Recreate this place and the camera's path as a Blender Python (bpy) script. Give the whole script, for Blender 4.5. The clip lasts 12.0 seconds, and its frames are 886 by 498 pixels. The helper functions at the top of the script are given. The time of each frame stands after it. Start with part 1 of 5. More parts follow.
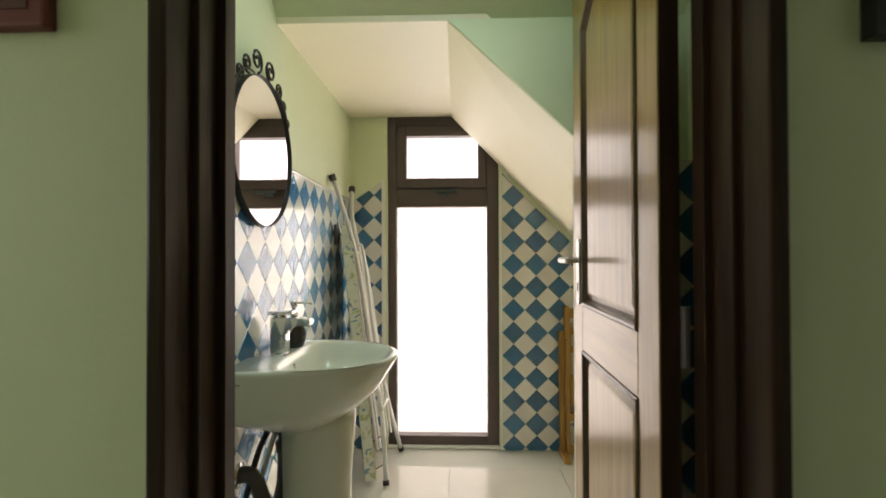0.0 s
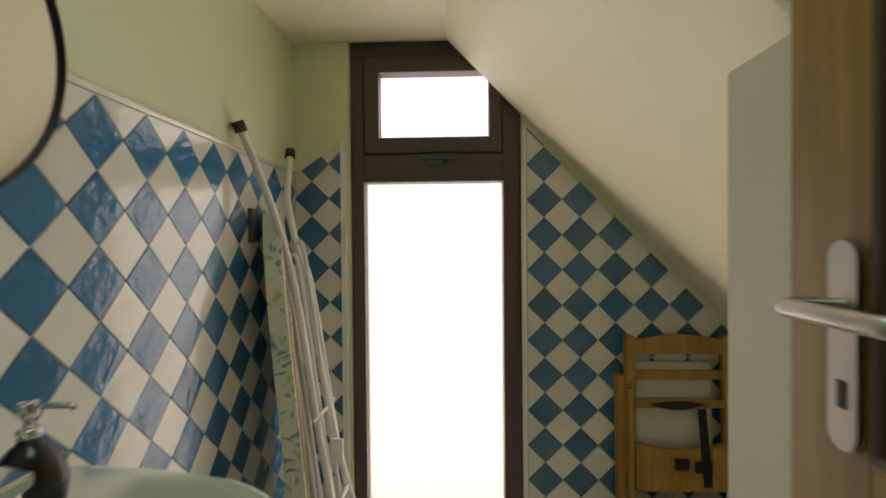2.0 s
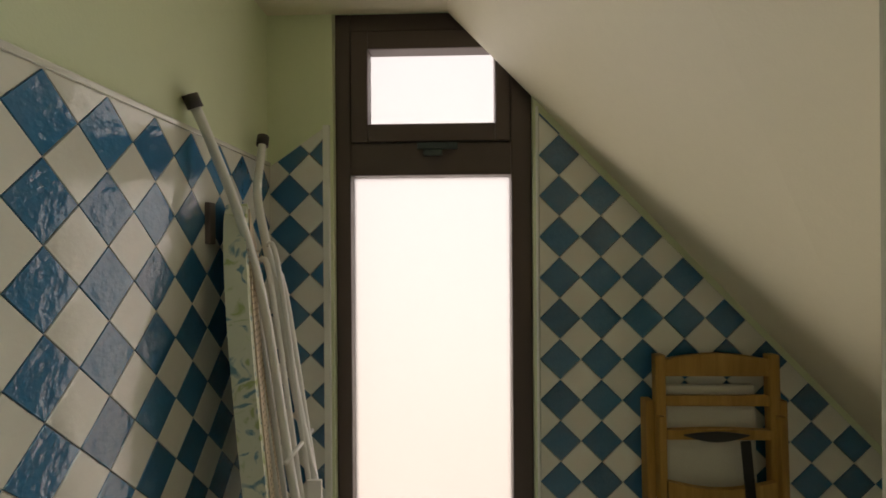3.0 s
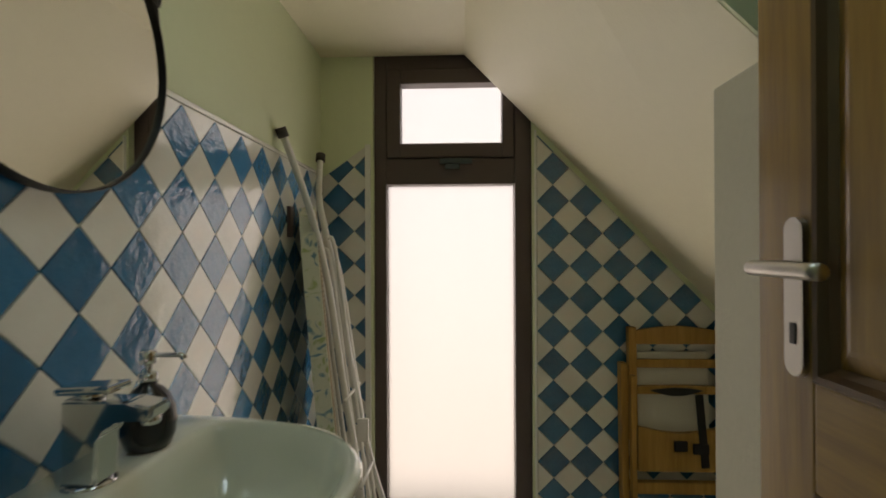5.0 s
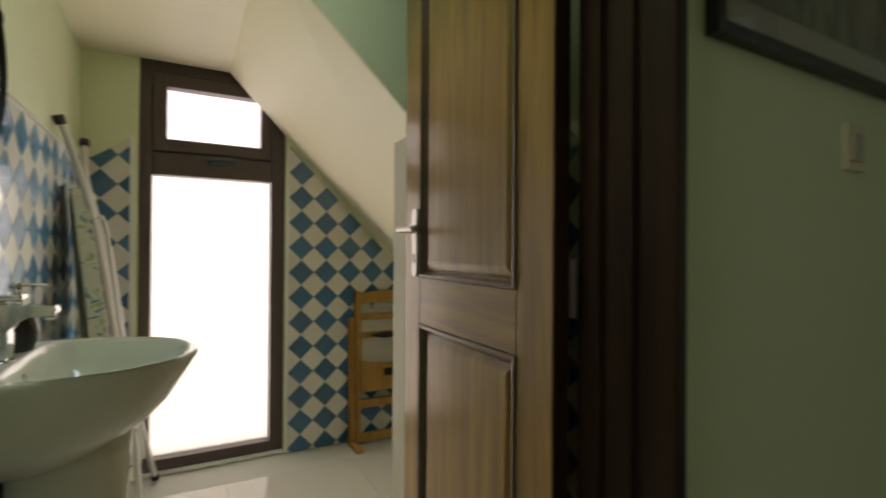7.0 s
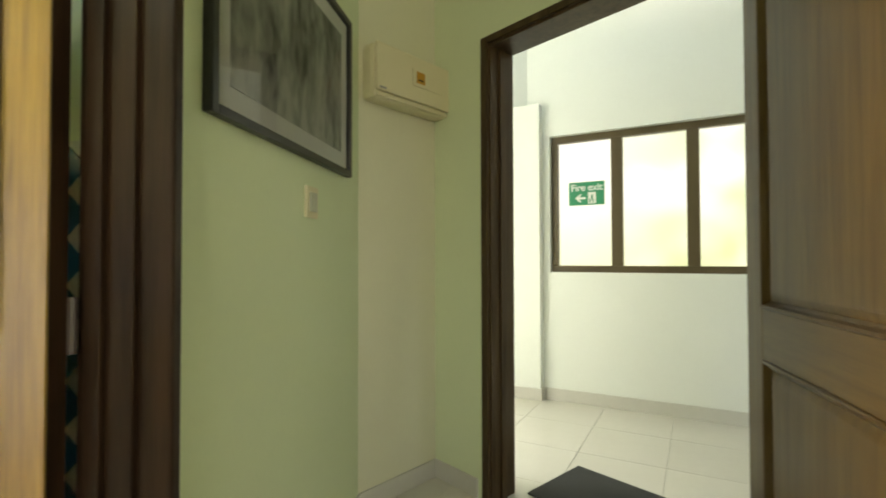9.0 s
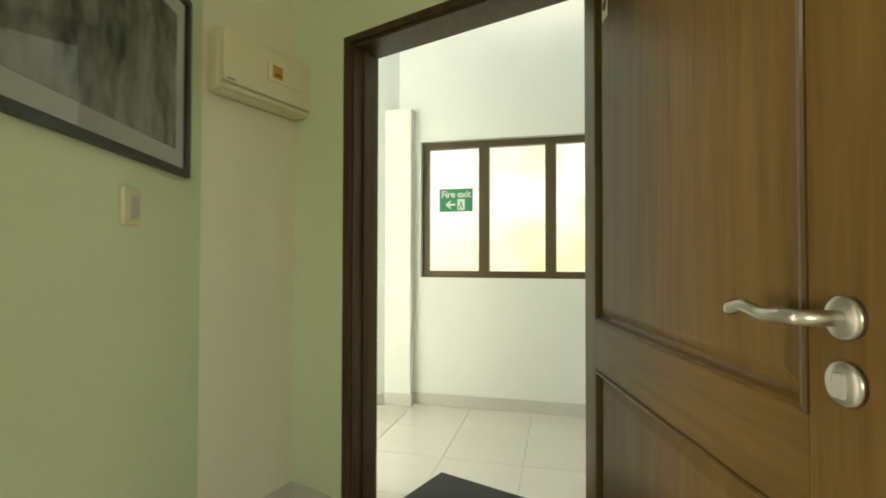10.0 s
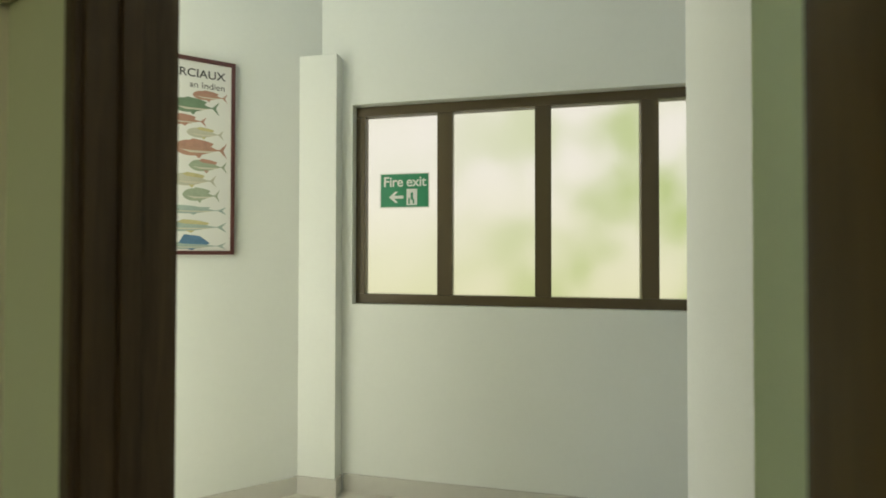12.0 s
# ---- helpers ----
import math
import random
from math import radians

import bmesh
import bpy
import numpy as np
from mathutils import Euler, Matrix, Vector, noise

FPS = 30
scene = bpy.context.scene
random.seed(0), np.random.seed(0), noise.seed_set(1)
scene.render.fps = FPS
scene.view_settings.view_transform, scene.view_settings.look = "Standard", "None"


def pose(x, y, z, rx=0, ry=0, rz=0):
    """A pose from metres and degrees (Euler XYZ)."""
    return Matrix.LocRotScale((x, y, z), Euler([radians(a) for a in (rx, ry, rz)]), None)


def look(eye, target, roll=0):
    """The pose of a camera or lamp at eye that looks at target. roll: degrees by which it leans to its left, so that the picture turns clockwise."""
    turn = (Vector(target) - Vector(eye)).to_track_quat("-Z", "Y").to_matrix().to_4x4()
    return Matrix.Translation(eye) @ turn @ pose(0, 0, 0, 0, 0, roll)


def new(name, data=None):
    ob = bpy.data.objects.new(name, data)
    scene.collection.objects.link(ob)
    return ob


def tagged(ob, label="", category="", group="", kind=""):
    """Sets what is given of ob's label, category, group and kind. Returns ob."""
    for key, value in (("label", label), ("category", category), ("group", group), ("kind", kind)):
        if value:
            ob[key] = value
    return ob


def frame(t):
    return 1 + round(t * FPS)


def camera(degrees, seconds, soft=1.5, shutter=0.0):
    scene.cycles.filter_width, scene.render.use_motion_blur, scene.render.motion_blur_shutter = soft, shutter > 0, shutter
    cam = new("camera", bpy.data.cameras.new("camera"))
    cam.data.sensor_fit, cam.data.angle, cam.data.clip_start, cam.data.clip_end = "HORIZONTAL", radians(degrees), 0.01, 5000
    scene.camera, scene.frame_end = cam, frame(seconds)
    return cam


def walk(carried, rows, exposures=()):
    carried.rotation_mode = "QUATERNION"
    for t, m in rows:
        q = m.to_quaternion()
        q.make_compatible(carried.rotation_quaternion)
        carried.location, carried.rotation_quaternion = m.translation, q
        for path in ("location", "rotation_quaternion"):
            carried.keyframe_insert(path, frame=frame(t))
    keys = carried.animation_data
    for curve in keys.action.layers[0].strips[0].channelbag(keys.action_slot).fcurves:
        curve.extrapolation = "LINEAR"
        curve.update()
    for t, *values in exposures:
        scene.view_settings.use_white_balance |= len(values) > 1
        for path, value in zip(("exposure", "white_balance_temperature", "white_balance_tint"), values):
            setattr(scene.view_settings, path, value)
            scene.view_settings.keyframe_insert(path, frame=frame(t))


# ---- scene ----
cam = camera(86.1, 12.0, soft=1.7, shutter=0.35)
PATH = [
    (0, (0.102, -0.043, 1.102), (0.041, 1.956, 1.124), -0.2),
    (0.5, (0.078, 0.159, 1.114), (0.022, 2.158, 1.125), -0.2),
    (1, (0.078, 0.383, 1.116), (0.022, 2.382, 1.121), -0.4),
    (1.5, (0.095, 0.632, 1.124), (0.041, 2.631, 1.118), -0.2),
    (2, (0.11, 0.905, 1.144), (0.038, 2.904, 1.119), -0.5),
    (2.5, (0.096, 1.15, 1.139), (0.042, 3.149, 1.135), -0.4),
    (4.5, (0.092, 0.961, 1.129), (0.012, 2.959, 1.131), -0.3),
    (5, (0.056, 0.76, 1.106), (-0.022, 2.758, 1.112), -0.2),
    (5.5, (0.016, 0.578, 1.068), (-0.015, 2.578, 1.078), -0.0),
    (6, (-0.009, 0.389, 1.032), (0.172, 2.38, 1.044), -0.0),
    (6.5, (-0.056, 0.244, 1.022), (0.402, 2.191, 1.031), 0.1),
    (7, (-0.106, 0.145, 1.024), (0.846, 1.904, 1.038), 0.4),
    (7.5, (-0.172, 0.066, 1.033), (1.201, 1.52, 1.057), 1.1),
    (7.6, (-0.196, 0.063, 1.035), (1.27, 1.424, 1.059), 0.9),
    (9.5, (-0.25, -0.069, 1.108), (1.749, -0.013, 1.149), -0.0),
    (9.8, (-0.23, -0.091, 1.124), (1.767, -0.185, 1.16), 0.1),
    (10.2, (-0.108, -0.119, 1.129), (1.876, -0.37, 1.171), 0.1),
    (10.5, (0.02, -0.134, 1.134), (1.995, -0.449, 1.186), 0.1),
    (11, (0.306, -0.183, 1.162), (2.279, -0.511, 1.194), -0.1),
    (11.5, (0.62, -0.274, 1.203), (2.596, -0.584, 1.225), -0.0),
    (12, (0.962, -0.422, 1.228), (2.946, -0.676, 1.256), 0.1),
]
EXPOSURES = [(0, 0.82, 6700, 10), (0.5, 0.82, 6750, 10), (1, 0.66, 6850, 10), (1.5, 0.3, 6950, 10), (2, 0.03, 6900, 10), (2.5, -0.25, 6850, 10), (4.5, -0.55, 6750, 10), (5, -0.45, 6850, 10), (5.5, -0.33, 6950, 10), (6, -0.1, 7000, 10), (6.5, 0.07, 7000, 10), (7, 0.15, 6900, 10), (7.6, 0.25, 7000, 10), (9.3, 2.2, 7500, 10), (10, 2.05, 7500, 10), (10.5, 1.9, 7450, 10), (11, 1.7, 7300, 10), (11.5, 1.55, 7300, 10), (12, 1.32, 7350, 10)]
walk(cam, [(t, look(eye, aim, roll)) for t, eye, aim, roll in PATH], EXPOSURES)

# ---- world, light, exposure ----
world = bpy.data.worlds.new("world")
scene.world = world
world.use_nodes = True
wn = world.node_tree
sky = wn.nodes.new("ShaderNodeTexSky")
sky.sky_type, sky.sun_disc = "NISHITA", False
sky.sun_elevation, sky.sun_rotation = radians(55), radians(200)
wn.links.new(sky.outputs[0], wn.nodes["Background"].inputs[0])
wn.nodes["Background"].inputs[1].default_value = 0.12
BATH_SKY, HALL_SKY = 10.0, 0.35


# ---- materials ----
def mat(name, color, rough=0.6, metal=0.0, vary=0.06, grain=60.0, bump=0.0, bump_scale=200.0, coat=0.0, blotch=3.0, random_tint=0.0):
    """A surface with two scales of colour variation, roughness variation and fine relief."""
    m = bpy.data.materials.new(name)
    m.use_nodes = True
    nt = m.node_tree
    b = nt.nodes["Principled BSDF"]
    b.inputs["Roughness"].default_value = rough
    b.inputs["Metallic"].default_value = metal
    b.inputs["Coat Weight"].default_value = coat
    b.inputs["Coat Roughness"].default_value = 0.06
    tc = nt.nodes.new("ShaderNodeTexCoord")
    acc = None
    for scale, share in ((blotch, 0.6), (grain, 0.4)):
        n = nt.nodes.new("ShaderNodeTexNoise")
        n.inputs["Scale"].default_value = scale
        n.inputs["Detail"].default_value = 4
        nt.links.new(tc.outputs["Object"], n.inputs["Vector"])
        mul = nt.nodes.new("ShaderNodeMath")
        mul.operation = "MULTIPLY_ADD"
        mul.inputs[1].default_value = 2 * vary * share
        mul.inputs[2].default_value = (1 - vary * share) if acc is None else -vary * share
        nt.links.new(n.outputs["Fac"], mul.inputs[0])
        if acc is None:
            acc = mul
        else:
            add = nt.nodes.new("ShaderNodeMath")
            nt.links.new(acc.outputs[0], add.inputs[0])
            nt.links.new(mul.outputs[0], add.inputs[1])
            acc = add
    if random_tint:
        oi = nt.nodes.new("ShaderNodeObjectInfo")
        mr = nt.nodes.new("ShaderNodeMath")
        mr.operation = "MULTIPLY_ADD"
        mr.inputs[1].default_value = 2 * random_tint
        mr.inputs[2].default_value = -random_tint
        nt.links.new(oi.outputs["Random"], mr.inputs[0])
        add = nt.nodes.new("ShaderNodeMath")
        nt.links.new(acc.outputs[0], add.inputs[0])
        nt.links.new(mr.outputs[0], add.inputs[1])
        acc = add
    mix = nt.nodes.new("ShaderNodeVectorMath")
    mix.operation = "SCALE"
    mix.inputs[0].default_value = color
    nt.links.new(acc.outputs[0], mix.inputs["Scale"])
    nt.links.new(mix.outputs[0], b.inputs["Base Color"])
    if bump:
        n = nt.nodes.new("ShaderNodeTexNoise")
        n.inputs["Scale"].default_value = bump_scale
        n.inputs["Detail"].default_value = 3
        nt.links.new(tc.outputs["Object"], n.inputs["Vector"])
        bp = nt.nodes.new("ShaderNodeBump")
        bp.inputs["Strength"].default_value = bump
        bp.inputs["Distance"].default_value = 0.01
        nt.links.new(n.outputs["Fac"], bp.inputs["Height"])
        nt.links.new(bp.outputs[0], b.inputs["Normal"])
        if coat:
            nt.links.new(bp.outputs[0], b.inputs["Coat Normal"])
    return m


def wood(name, dark, light, rough=0.35, axis=2, coat=0.3, spec=0.2):
    """Varnished wood with grain along one local axis."""
    m = bpy.data.materials.new(name)
    m.use_nodes = True
    nt = m.node_tree
    b = nt.nodes["Principled BSDF"]
    tc = nt.nodes.new("ShaderNodeTexCoord")
    mp = nt.nodes.new("ShaderNodeMapping")
    sc = [14.0, 14.0, 14.0]
    sc[axis] = 0.9
    mp.inputs["Scale"].default_value = sc
    nt.links.new(tc.outputs["Object"], mp.inputs[0])
    n = nt.nodes.new("ShaderNodeTexNoise")
    n.inputs["Scale"].default_value = 2.2
    n.inputs["Detail"].default_value = 8
    n.inputs["Distortion"].default_value = 0.6
    nt.links.new(mp.outputs[0], n.inputs["Vector"])
    n2 = nt.nodes.new("ShaderNodeTexNoise")
    n2.inputs["Scale"].default_value = 14
    n2.inputs["Detail"].default_value = 3
    nt.links.new(mp.outputs[0], n2.inputs["Vector"])
    add = nt.nodes.new("ShaderNodeMath")
    add.operation = "MULTIPLY_ADD"
    add.inputs[1].default_value = 0.35
    nt.links.new(n2.outputs["Fac"], add.inputs[0])
    nt.links.new(n.outputs["Fac"], add.inputs[2])
    r = nt.nodes.new("ShaderNodeValToRGB")
    r.color_ramp.elements[0].position, r.color_ramp.elements[1].position = 0.45, 0.9
    r.color_ramp.elements[0].color = (*dark, 1)
    r.color_ramp.elements[1].color = (*light, 1)
    nt.links.new(add.outputs[0], r.inputs[0])
    nt.links.new(r.outputs[0], b.inputs["Base Color"])
    b.inputs["Roughness"].default_value = rough
    b.inputs["Coat Weight"].default_value = coat
    b.inputs["Coat Roughness"].default_value = 0.17
    b.inputs["Specular IOR Level"].default_value = spec
    bp = nt.nodes.new("ShaderNodeBump")
    bp.inputs["Strength"].default_value = 0.12
    bp.inputs["Distance"].default_value = 0.004
    nt.links.new(add.outputs[0], bp.inputs["Height"])
    nt.links.new(bp.outputs[0], b.inputs["Normal"])
    return m


def fabric(name):
    """Cream cotton printed with loose green and blue shapes."""
    m = bpy.data.materials.new(name)
    m.use_nodes = True
    nt = m.node_tree
    b = nt.nodes["Principled BSDF"]
    b.inputs["Roughness"].default_value = 0.9
    tc = nt.nodes.new("ShaderNodeTexCoord")
    n = nt.nodes.new("ShaderNodeTexNoise")
    n.inputs["Scale"].default_value = 19
    n.inputs["Detail"].default_value = 3
    n.inputs["Distortion"].default_value = 1.2
    nt.links.new(tc.outputs["Object"], n.inputs["Vector"])
    ramp = nt.nodes.new("ShaderNodeValToRGB")
    ramp.color_ramp.elements[0].position, ramp.color_ramp.elements[1].position = 0.36, 0.64
    ramp.color_ramp.elements[0].color = (0.16, 0.30, 0.36, 1)
    ramp.color_ramp.elements[1].color = (0.42, 0.50, 0.22, 1)
    for p, c in ((0.43, (0.72, 0.74, 0.60, 1)), (0.56, (0.70, 0.72, 0.58, 1))):
        ramp.color_ramp.elements.new(p).color = c
    nt.links.new(n.outputs["Fac"], ramp.inputs[0])
    nt.links.new(ramp.outputs[0], b.inputs["Base Color"])
    w = nt.nodes.new("ShaderNodeTexNoise")
    w.inputs["Scale"].default_value = 420
    nt.links.new(tc.outputs["Object"], w.inputs["Vector"])
    bp = nt.nodes.new("ShaderNodeBump")
    bp.inputs["Strength"].default_value = 0.2
    nt.links.new(w.outputs["Fac"], bp.inputs["Height"])
    nt.links.new(bp.outputs[0], b.inputs["Normal"])
    return m


def frosted(name, rough, tint):
    m = bpy.data.materials.new(name)
    m.use_nodes = True
    b = m.node_tree.nodes["Principled BSDF"]
    b.inputs["Base Color"].default_value = (*tint, 1)
    b.inputs["Transmission Weight"].default_value = 1.0
    b.inputs["Roughness"].default_value = rough
    b.inputs["IOR"].default_value = 1.25
    n = m.node_tree.nodes.new("ShaderNodeTexNoise")
    n.inputs["Scale"].default_value = 400
    bp = m.node_tree.nodes.new("ShaderNodeBump")
    bp.inputs["Strength"].default_value = 0.1
    m.node_tree.links.new(n.outputs["Fac"], bp.inputs["Height"])
    m.node_tree.links.new(bp.outputs[0], b.inputs["Normal"])
    return m


def outdoors(name, low, high, strength, spots=None, scale=0.9, band=(0.45, 0.8)):
    """The bright distance outside a frosted window: sky above, pale growth below."""
    m = bpy.data.materials.new(name)
    m.use_nodes = True
    nt = m.node_tree
    nt.nodes.remove(nt.nodes["Principled BSDF"])
    e = nt.nodes.new("ShaderNodeEmission")
    e.inputs["Strength"].default_value = strength
    tc = nt.nodes.new("ShaderNodeTexCoord")
    sx = nt.nodes.new("ShaderNodeSeparateXYZ")
    nt.links.new(tc.outputs["Generated"], sx.inputs[0])
    r = nt.nodes.new("ShaderNodeValToRGB")
    r.color_ramp.elements[0].color, r.color_ramp.elements[1].color = (*low, 1), (*high, 1)
    r.color_ramp.elements[0].position, r.color_ramp.elements[1].position = band
    nt.links.new(sx.outputs["Z"], r.inputs[0])
    out = r.outputs[0]
    if spots:
        n = nt.nodes.new("ShaderNodeTexNoise")
        n.inputs["Scale"].default_value = scale
        n.inputs["Detail"].default_value = 2
        nt.links.new(tc.outputs["Object"], n.inputs["Vector"])
        rr = nt.nodes.new("ShaderNodeValToRGB")
        rr.color_ramp.elements[0].position, rr.color_ramp.elements[1].position = 0.42, 0.62
        nt.links.new(n.outputs["Fac"], rr.inputs[0])
        mx = nt.nodes.new("ShaderNodeMix")
        mx.data_type = "RGBA"
        side = nt.nodes.new("ShaderNodeMapRange")
        side.inputs[1].default_value, side.inputs[2].default_value = 0.66, 0.34
        side.inputs[3].default_value, side.inputs[4].default_value = 0.12, 1.0
        nt.links.new(sx.outputs["Y"], side.inputs[0])
        share = nt.nodes.new("ShaderNodeMath")
        share.operation = "MULTIPLY"
        nt.links.new(rr.outputs[0], share.inputs[0])
        nt.links.new(side.outputs[0], share.inputs[1])
        nt.links.new(share.outputs[0], mx.inputs[0])
        nt.links.new(out, mx.inputs[6])
        mx.inputs[7].default_value = (*spots, 1)
        out = mx.outputs[2]
    nt.links.new(out, e.inputs["Color"])
    nt.links.new(e.outputs[0], nt.nodes["Material Output"].inputs[0])
    return m


GREEN = mat("pale_green_paint", (0.70, 0.77, 0.53), 0.55, vary=0.05, grain=40, bump=0.06, bump_scale=180)
BEIGE = mat("pale_beige_paint", (0.74, 0.72, 0.55), 0.55, vary=0.05, grain=40, bump=0.06, bump_scale=180)
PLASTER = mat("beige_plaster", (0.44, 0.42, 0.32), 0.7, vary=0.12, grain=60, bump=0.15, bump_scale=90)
CREAM = mat("cream_paint", (0.81, 0.755, 0.575), 0.5, vary=0.05, grain=40, bump=0.06, bump_scale=160)
WHITE = mat("white_paint", (0.81, 0.83, 0.77), 0.5, vary=0.04, grain=40, bump=0.05, bump_scale=160)
GROUT = mat("pale_grout", (0.62, 0.62, 0.55), 0.8, vary=0.15, grain=120, bump=0.2, bump_scale=300)
BLUE_TILE = mat("blue_glazed_tile", (0.028, 0.128, 0.245), 0.12, vary=0.25, grain=30, bump=0.26, bump_scale=38, blotch=9, random_tint=0.18, coat=0.8)
WHITE_TILE = mat("white_glazed_tile", (0.72, 0.72, 0.65), 0.10, vary=0.08, grain=30, bump=0.10, bump_scale=32, blotch=9, random_tint=0.05, coat=0.8)
FLOOR = mat("polished_beige_floor_tile", (0.70, 0.675, 0.60), 0.12, vary=0.07, grain=25, blotch=2.5, bump=0.01, bump_scale=8, random_tint=0.03)
SKIRT = mat("beige_skirting_tile", (0.60, 0.58, 0.52), 0.3, vary=0.08, grain=30)
DARK_WOOD = wood("dark_stained_wood", (0.017, 0.0085, 0.005), (0.047, 0.024, 0.013), 0.36, coat=0.1, spec=0.18)
FRAME_WOOD = wood("brown_stained_wood", (0.040, 0.024, 0.011), (0.085, 0.054, 0.026), 0.4, coat=0.1, spec=0.2)
DOOR_WOOD = wood("varnished_golden_brown_wood", (0.132, 0.070, 0.009), (0.245, 0.146, 0.018), 0.34, coat=0.6, spec=0.3)
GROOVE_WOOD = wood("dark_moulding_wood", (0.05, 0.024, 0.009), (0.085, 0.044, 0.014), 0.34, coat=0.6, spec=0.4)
DOOR_WOOD_H = wood("varnished_golden_brown_wood_rail", (0.132, 0.070, 0.009), (0.245, 0.146, 0.018), 0.34, axis=0, coat=0.6, spec=0.3)
ENTRY_WOOD = wood("varnished_olive_brown_wood", (0.078, 0.045, 0.011), (0.134, 0.081, 0.021), 0.42, coat=0.15)
ENTRY_GROOVE = wood("dark_entry_moulding_wood", (0.055, 0.029, 0.006), (0.095, 0.053, 0.011), 0.42, coat=0.15)
ENTRY_WOOD_H = wood("varnished_olive_brown_wood_rail", (0.078, 0.045, 0.011), (0.134, 0.081, 0.021), 0.42, axis=0, coat=0.15)
PINE = wood("honey_pine", (0.29, 0.155, 0.035), (0.46, 0.28, 0.075), 0.45, coat=0.1)
BRONZE = mat("dark_bronze_aluminium", (0.095, 0.070, 0.066), 0.45, 0.0, vary=0.08, grain=90)
WINDOW_BROWN = mat("brown_aluminium", (0.10, 0.072, 0.035), 0.4, 0.1, vary=0.08, grain=90)
CERAMIC = mat("white_ceramic", (0.79, 0.82, 0.70), 0.1, vary=0.02, coat=0.6)
CHROME = mat("chrome", (0.75, 0.75, 0.75), 0.08, 1.0, vary=0.03)
STEEL = mat("brushed_steel", (0.58, 0.56, 0.52), 0.28, 1.0, vary=0.08, grain=160)
SILVER = mat("mirror_silver", (0.9, 0.9, 0.88), 0.01, 1.0, vary=0.0)
IRON = mat("black_wrought_iron", (0.02, 0.018, 0.016), 0.45, 0.4, vary=0.2, bump=0.1)
WHITE_METAL = mat("white_enamelled_steel", (0.76, 0.76, 0.72), 0.3, vary=0.05, coat=0.2)
RUBBER = mat("dark_rubber", (0.035, 0.032, 0.03), 0.6, vary=0.15)
BLACK_GLAZE = mat("black_glazed_stoneware", (0.018, 0.016, 0.015), 0.2, vary=0.2)
FABRIC = fabric("patterned_cotton")
MESH_METAL = mat("expanded_steel_mesh", (0.62, 0.52, 0.38), 0.5, 0.3, vary=0.3, grain=250)
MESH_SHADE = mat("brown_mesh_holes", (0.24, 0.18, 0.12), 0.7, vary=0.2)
PLASTIC = mat("cream_plastic", (0.72, 0.66, 0.45), 0.35, vary=0.04)
SWITCH_MAT = mat("pale_plastic", (0.50, 0.50, 0.40), 0.4, vary=0.04)
YELLOW = mat("amber_label", (0.55, 0.28, 0.03), 0.5, vary=0.1)
BLACK = mat("black_lacquer", (0.015, 0.014, 0.013), 0.35, vary=0.2)
PAPER = mat("off_white_paper", (0.76, 0.76, 0.71), 0.8, vary=0.04)
MAT_FIBRE = mat("dark_grey_mat_fibre", (0.05, 0.052, 0.05), 0.95, vary=0.4, grain=300, bump=0.6, bump_scale=500)
SIGN_GREEN = mat("sign_green", (0.02, 0.27, 0.13), 0.4, vary=0.06)
SIGN_WHITE = mat("sign_white", (0.78, 0.80, 0.76), 0.5, vary=0.03)
RED = mat("dark_red_lacquer", (0.16, 0.03, 0.025), 0.45, vary=0.1)
MAROON = mat("maroon_frame", (0.10, 0.03, 0.025), 0.4, vary=0.12)
BLUE_PLASTIC = mat("blue_grey_plastic", (0.055, 0.075, 0.085), 0.4, vary=0.1)
CUSHION = mat("pale_cushion", (0.60, 0.58, 0.50), 0.8, vary=0.08, grain=120, bump=0.2)
STRAP = mat("black_webbing", (0.012, 0.012, 0.012), 0.8, vary=0.2)
TRAP = mat("dark_grey_plastic", (0.085, 0.08, 0.07), 0.35, vary=0.1)
PIPE = mat("grey_plastic_pipe", (0.30, 0.30, 0.28), 0.4, vary=0.08)
FROST = frosted("frosted_glass", 0.75, (0.098, 0.094, 0.095))
FROST_HALL = frosted("frosted_hall_glass", 0.32, (0.96, 0.98, 0.95))
OUT_BATH = outdoors("bright_outdoors", (1.0, 0.86, 0.73), (0.97, 0.95, 1.0), BATH_SKY)
OUT_HALL = outdoors("garden_outdoors", (0.86, 0.88, 0.62), (1.0, 0.99, 1.0), HALL_SKY, (0.42, 0.60, 0.14), 2.3, (0.36, 0.62))


# ---- mesh helpers ----
def mesh_object(name, bm, material, smooth=False):
    me = bpy.data.meshes.new(name)
    bmesh.ops.recalc_face_normals(bm, faces=bm.faces)
    bm.to_mesh(me)
    bm.free()
    if smooth:
        for p in me.polygons:
            p.use_smooth = True
    if material:
        me.materials.append(material)
    return new(name, me)


def part(name, bm, material, parent, label="", smooth=False):
    ob = mesh_object(name, bm, material, smooth)
    ob.parent = parent
    if label:
        tagged(ob, label)
    return ob


def empty(name, m=None, label="", category="", group="", kind=""):
    ob = new(name)
    ob.empty_display_size = 0.05
    if m is not None:
        ob.matrix_world = m
    return tagged(ob, label, category, group, kind)


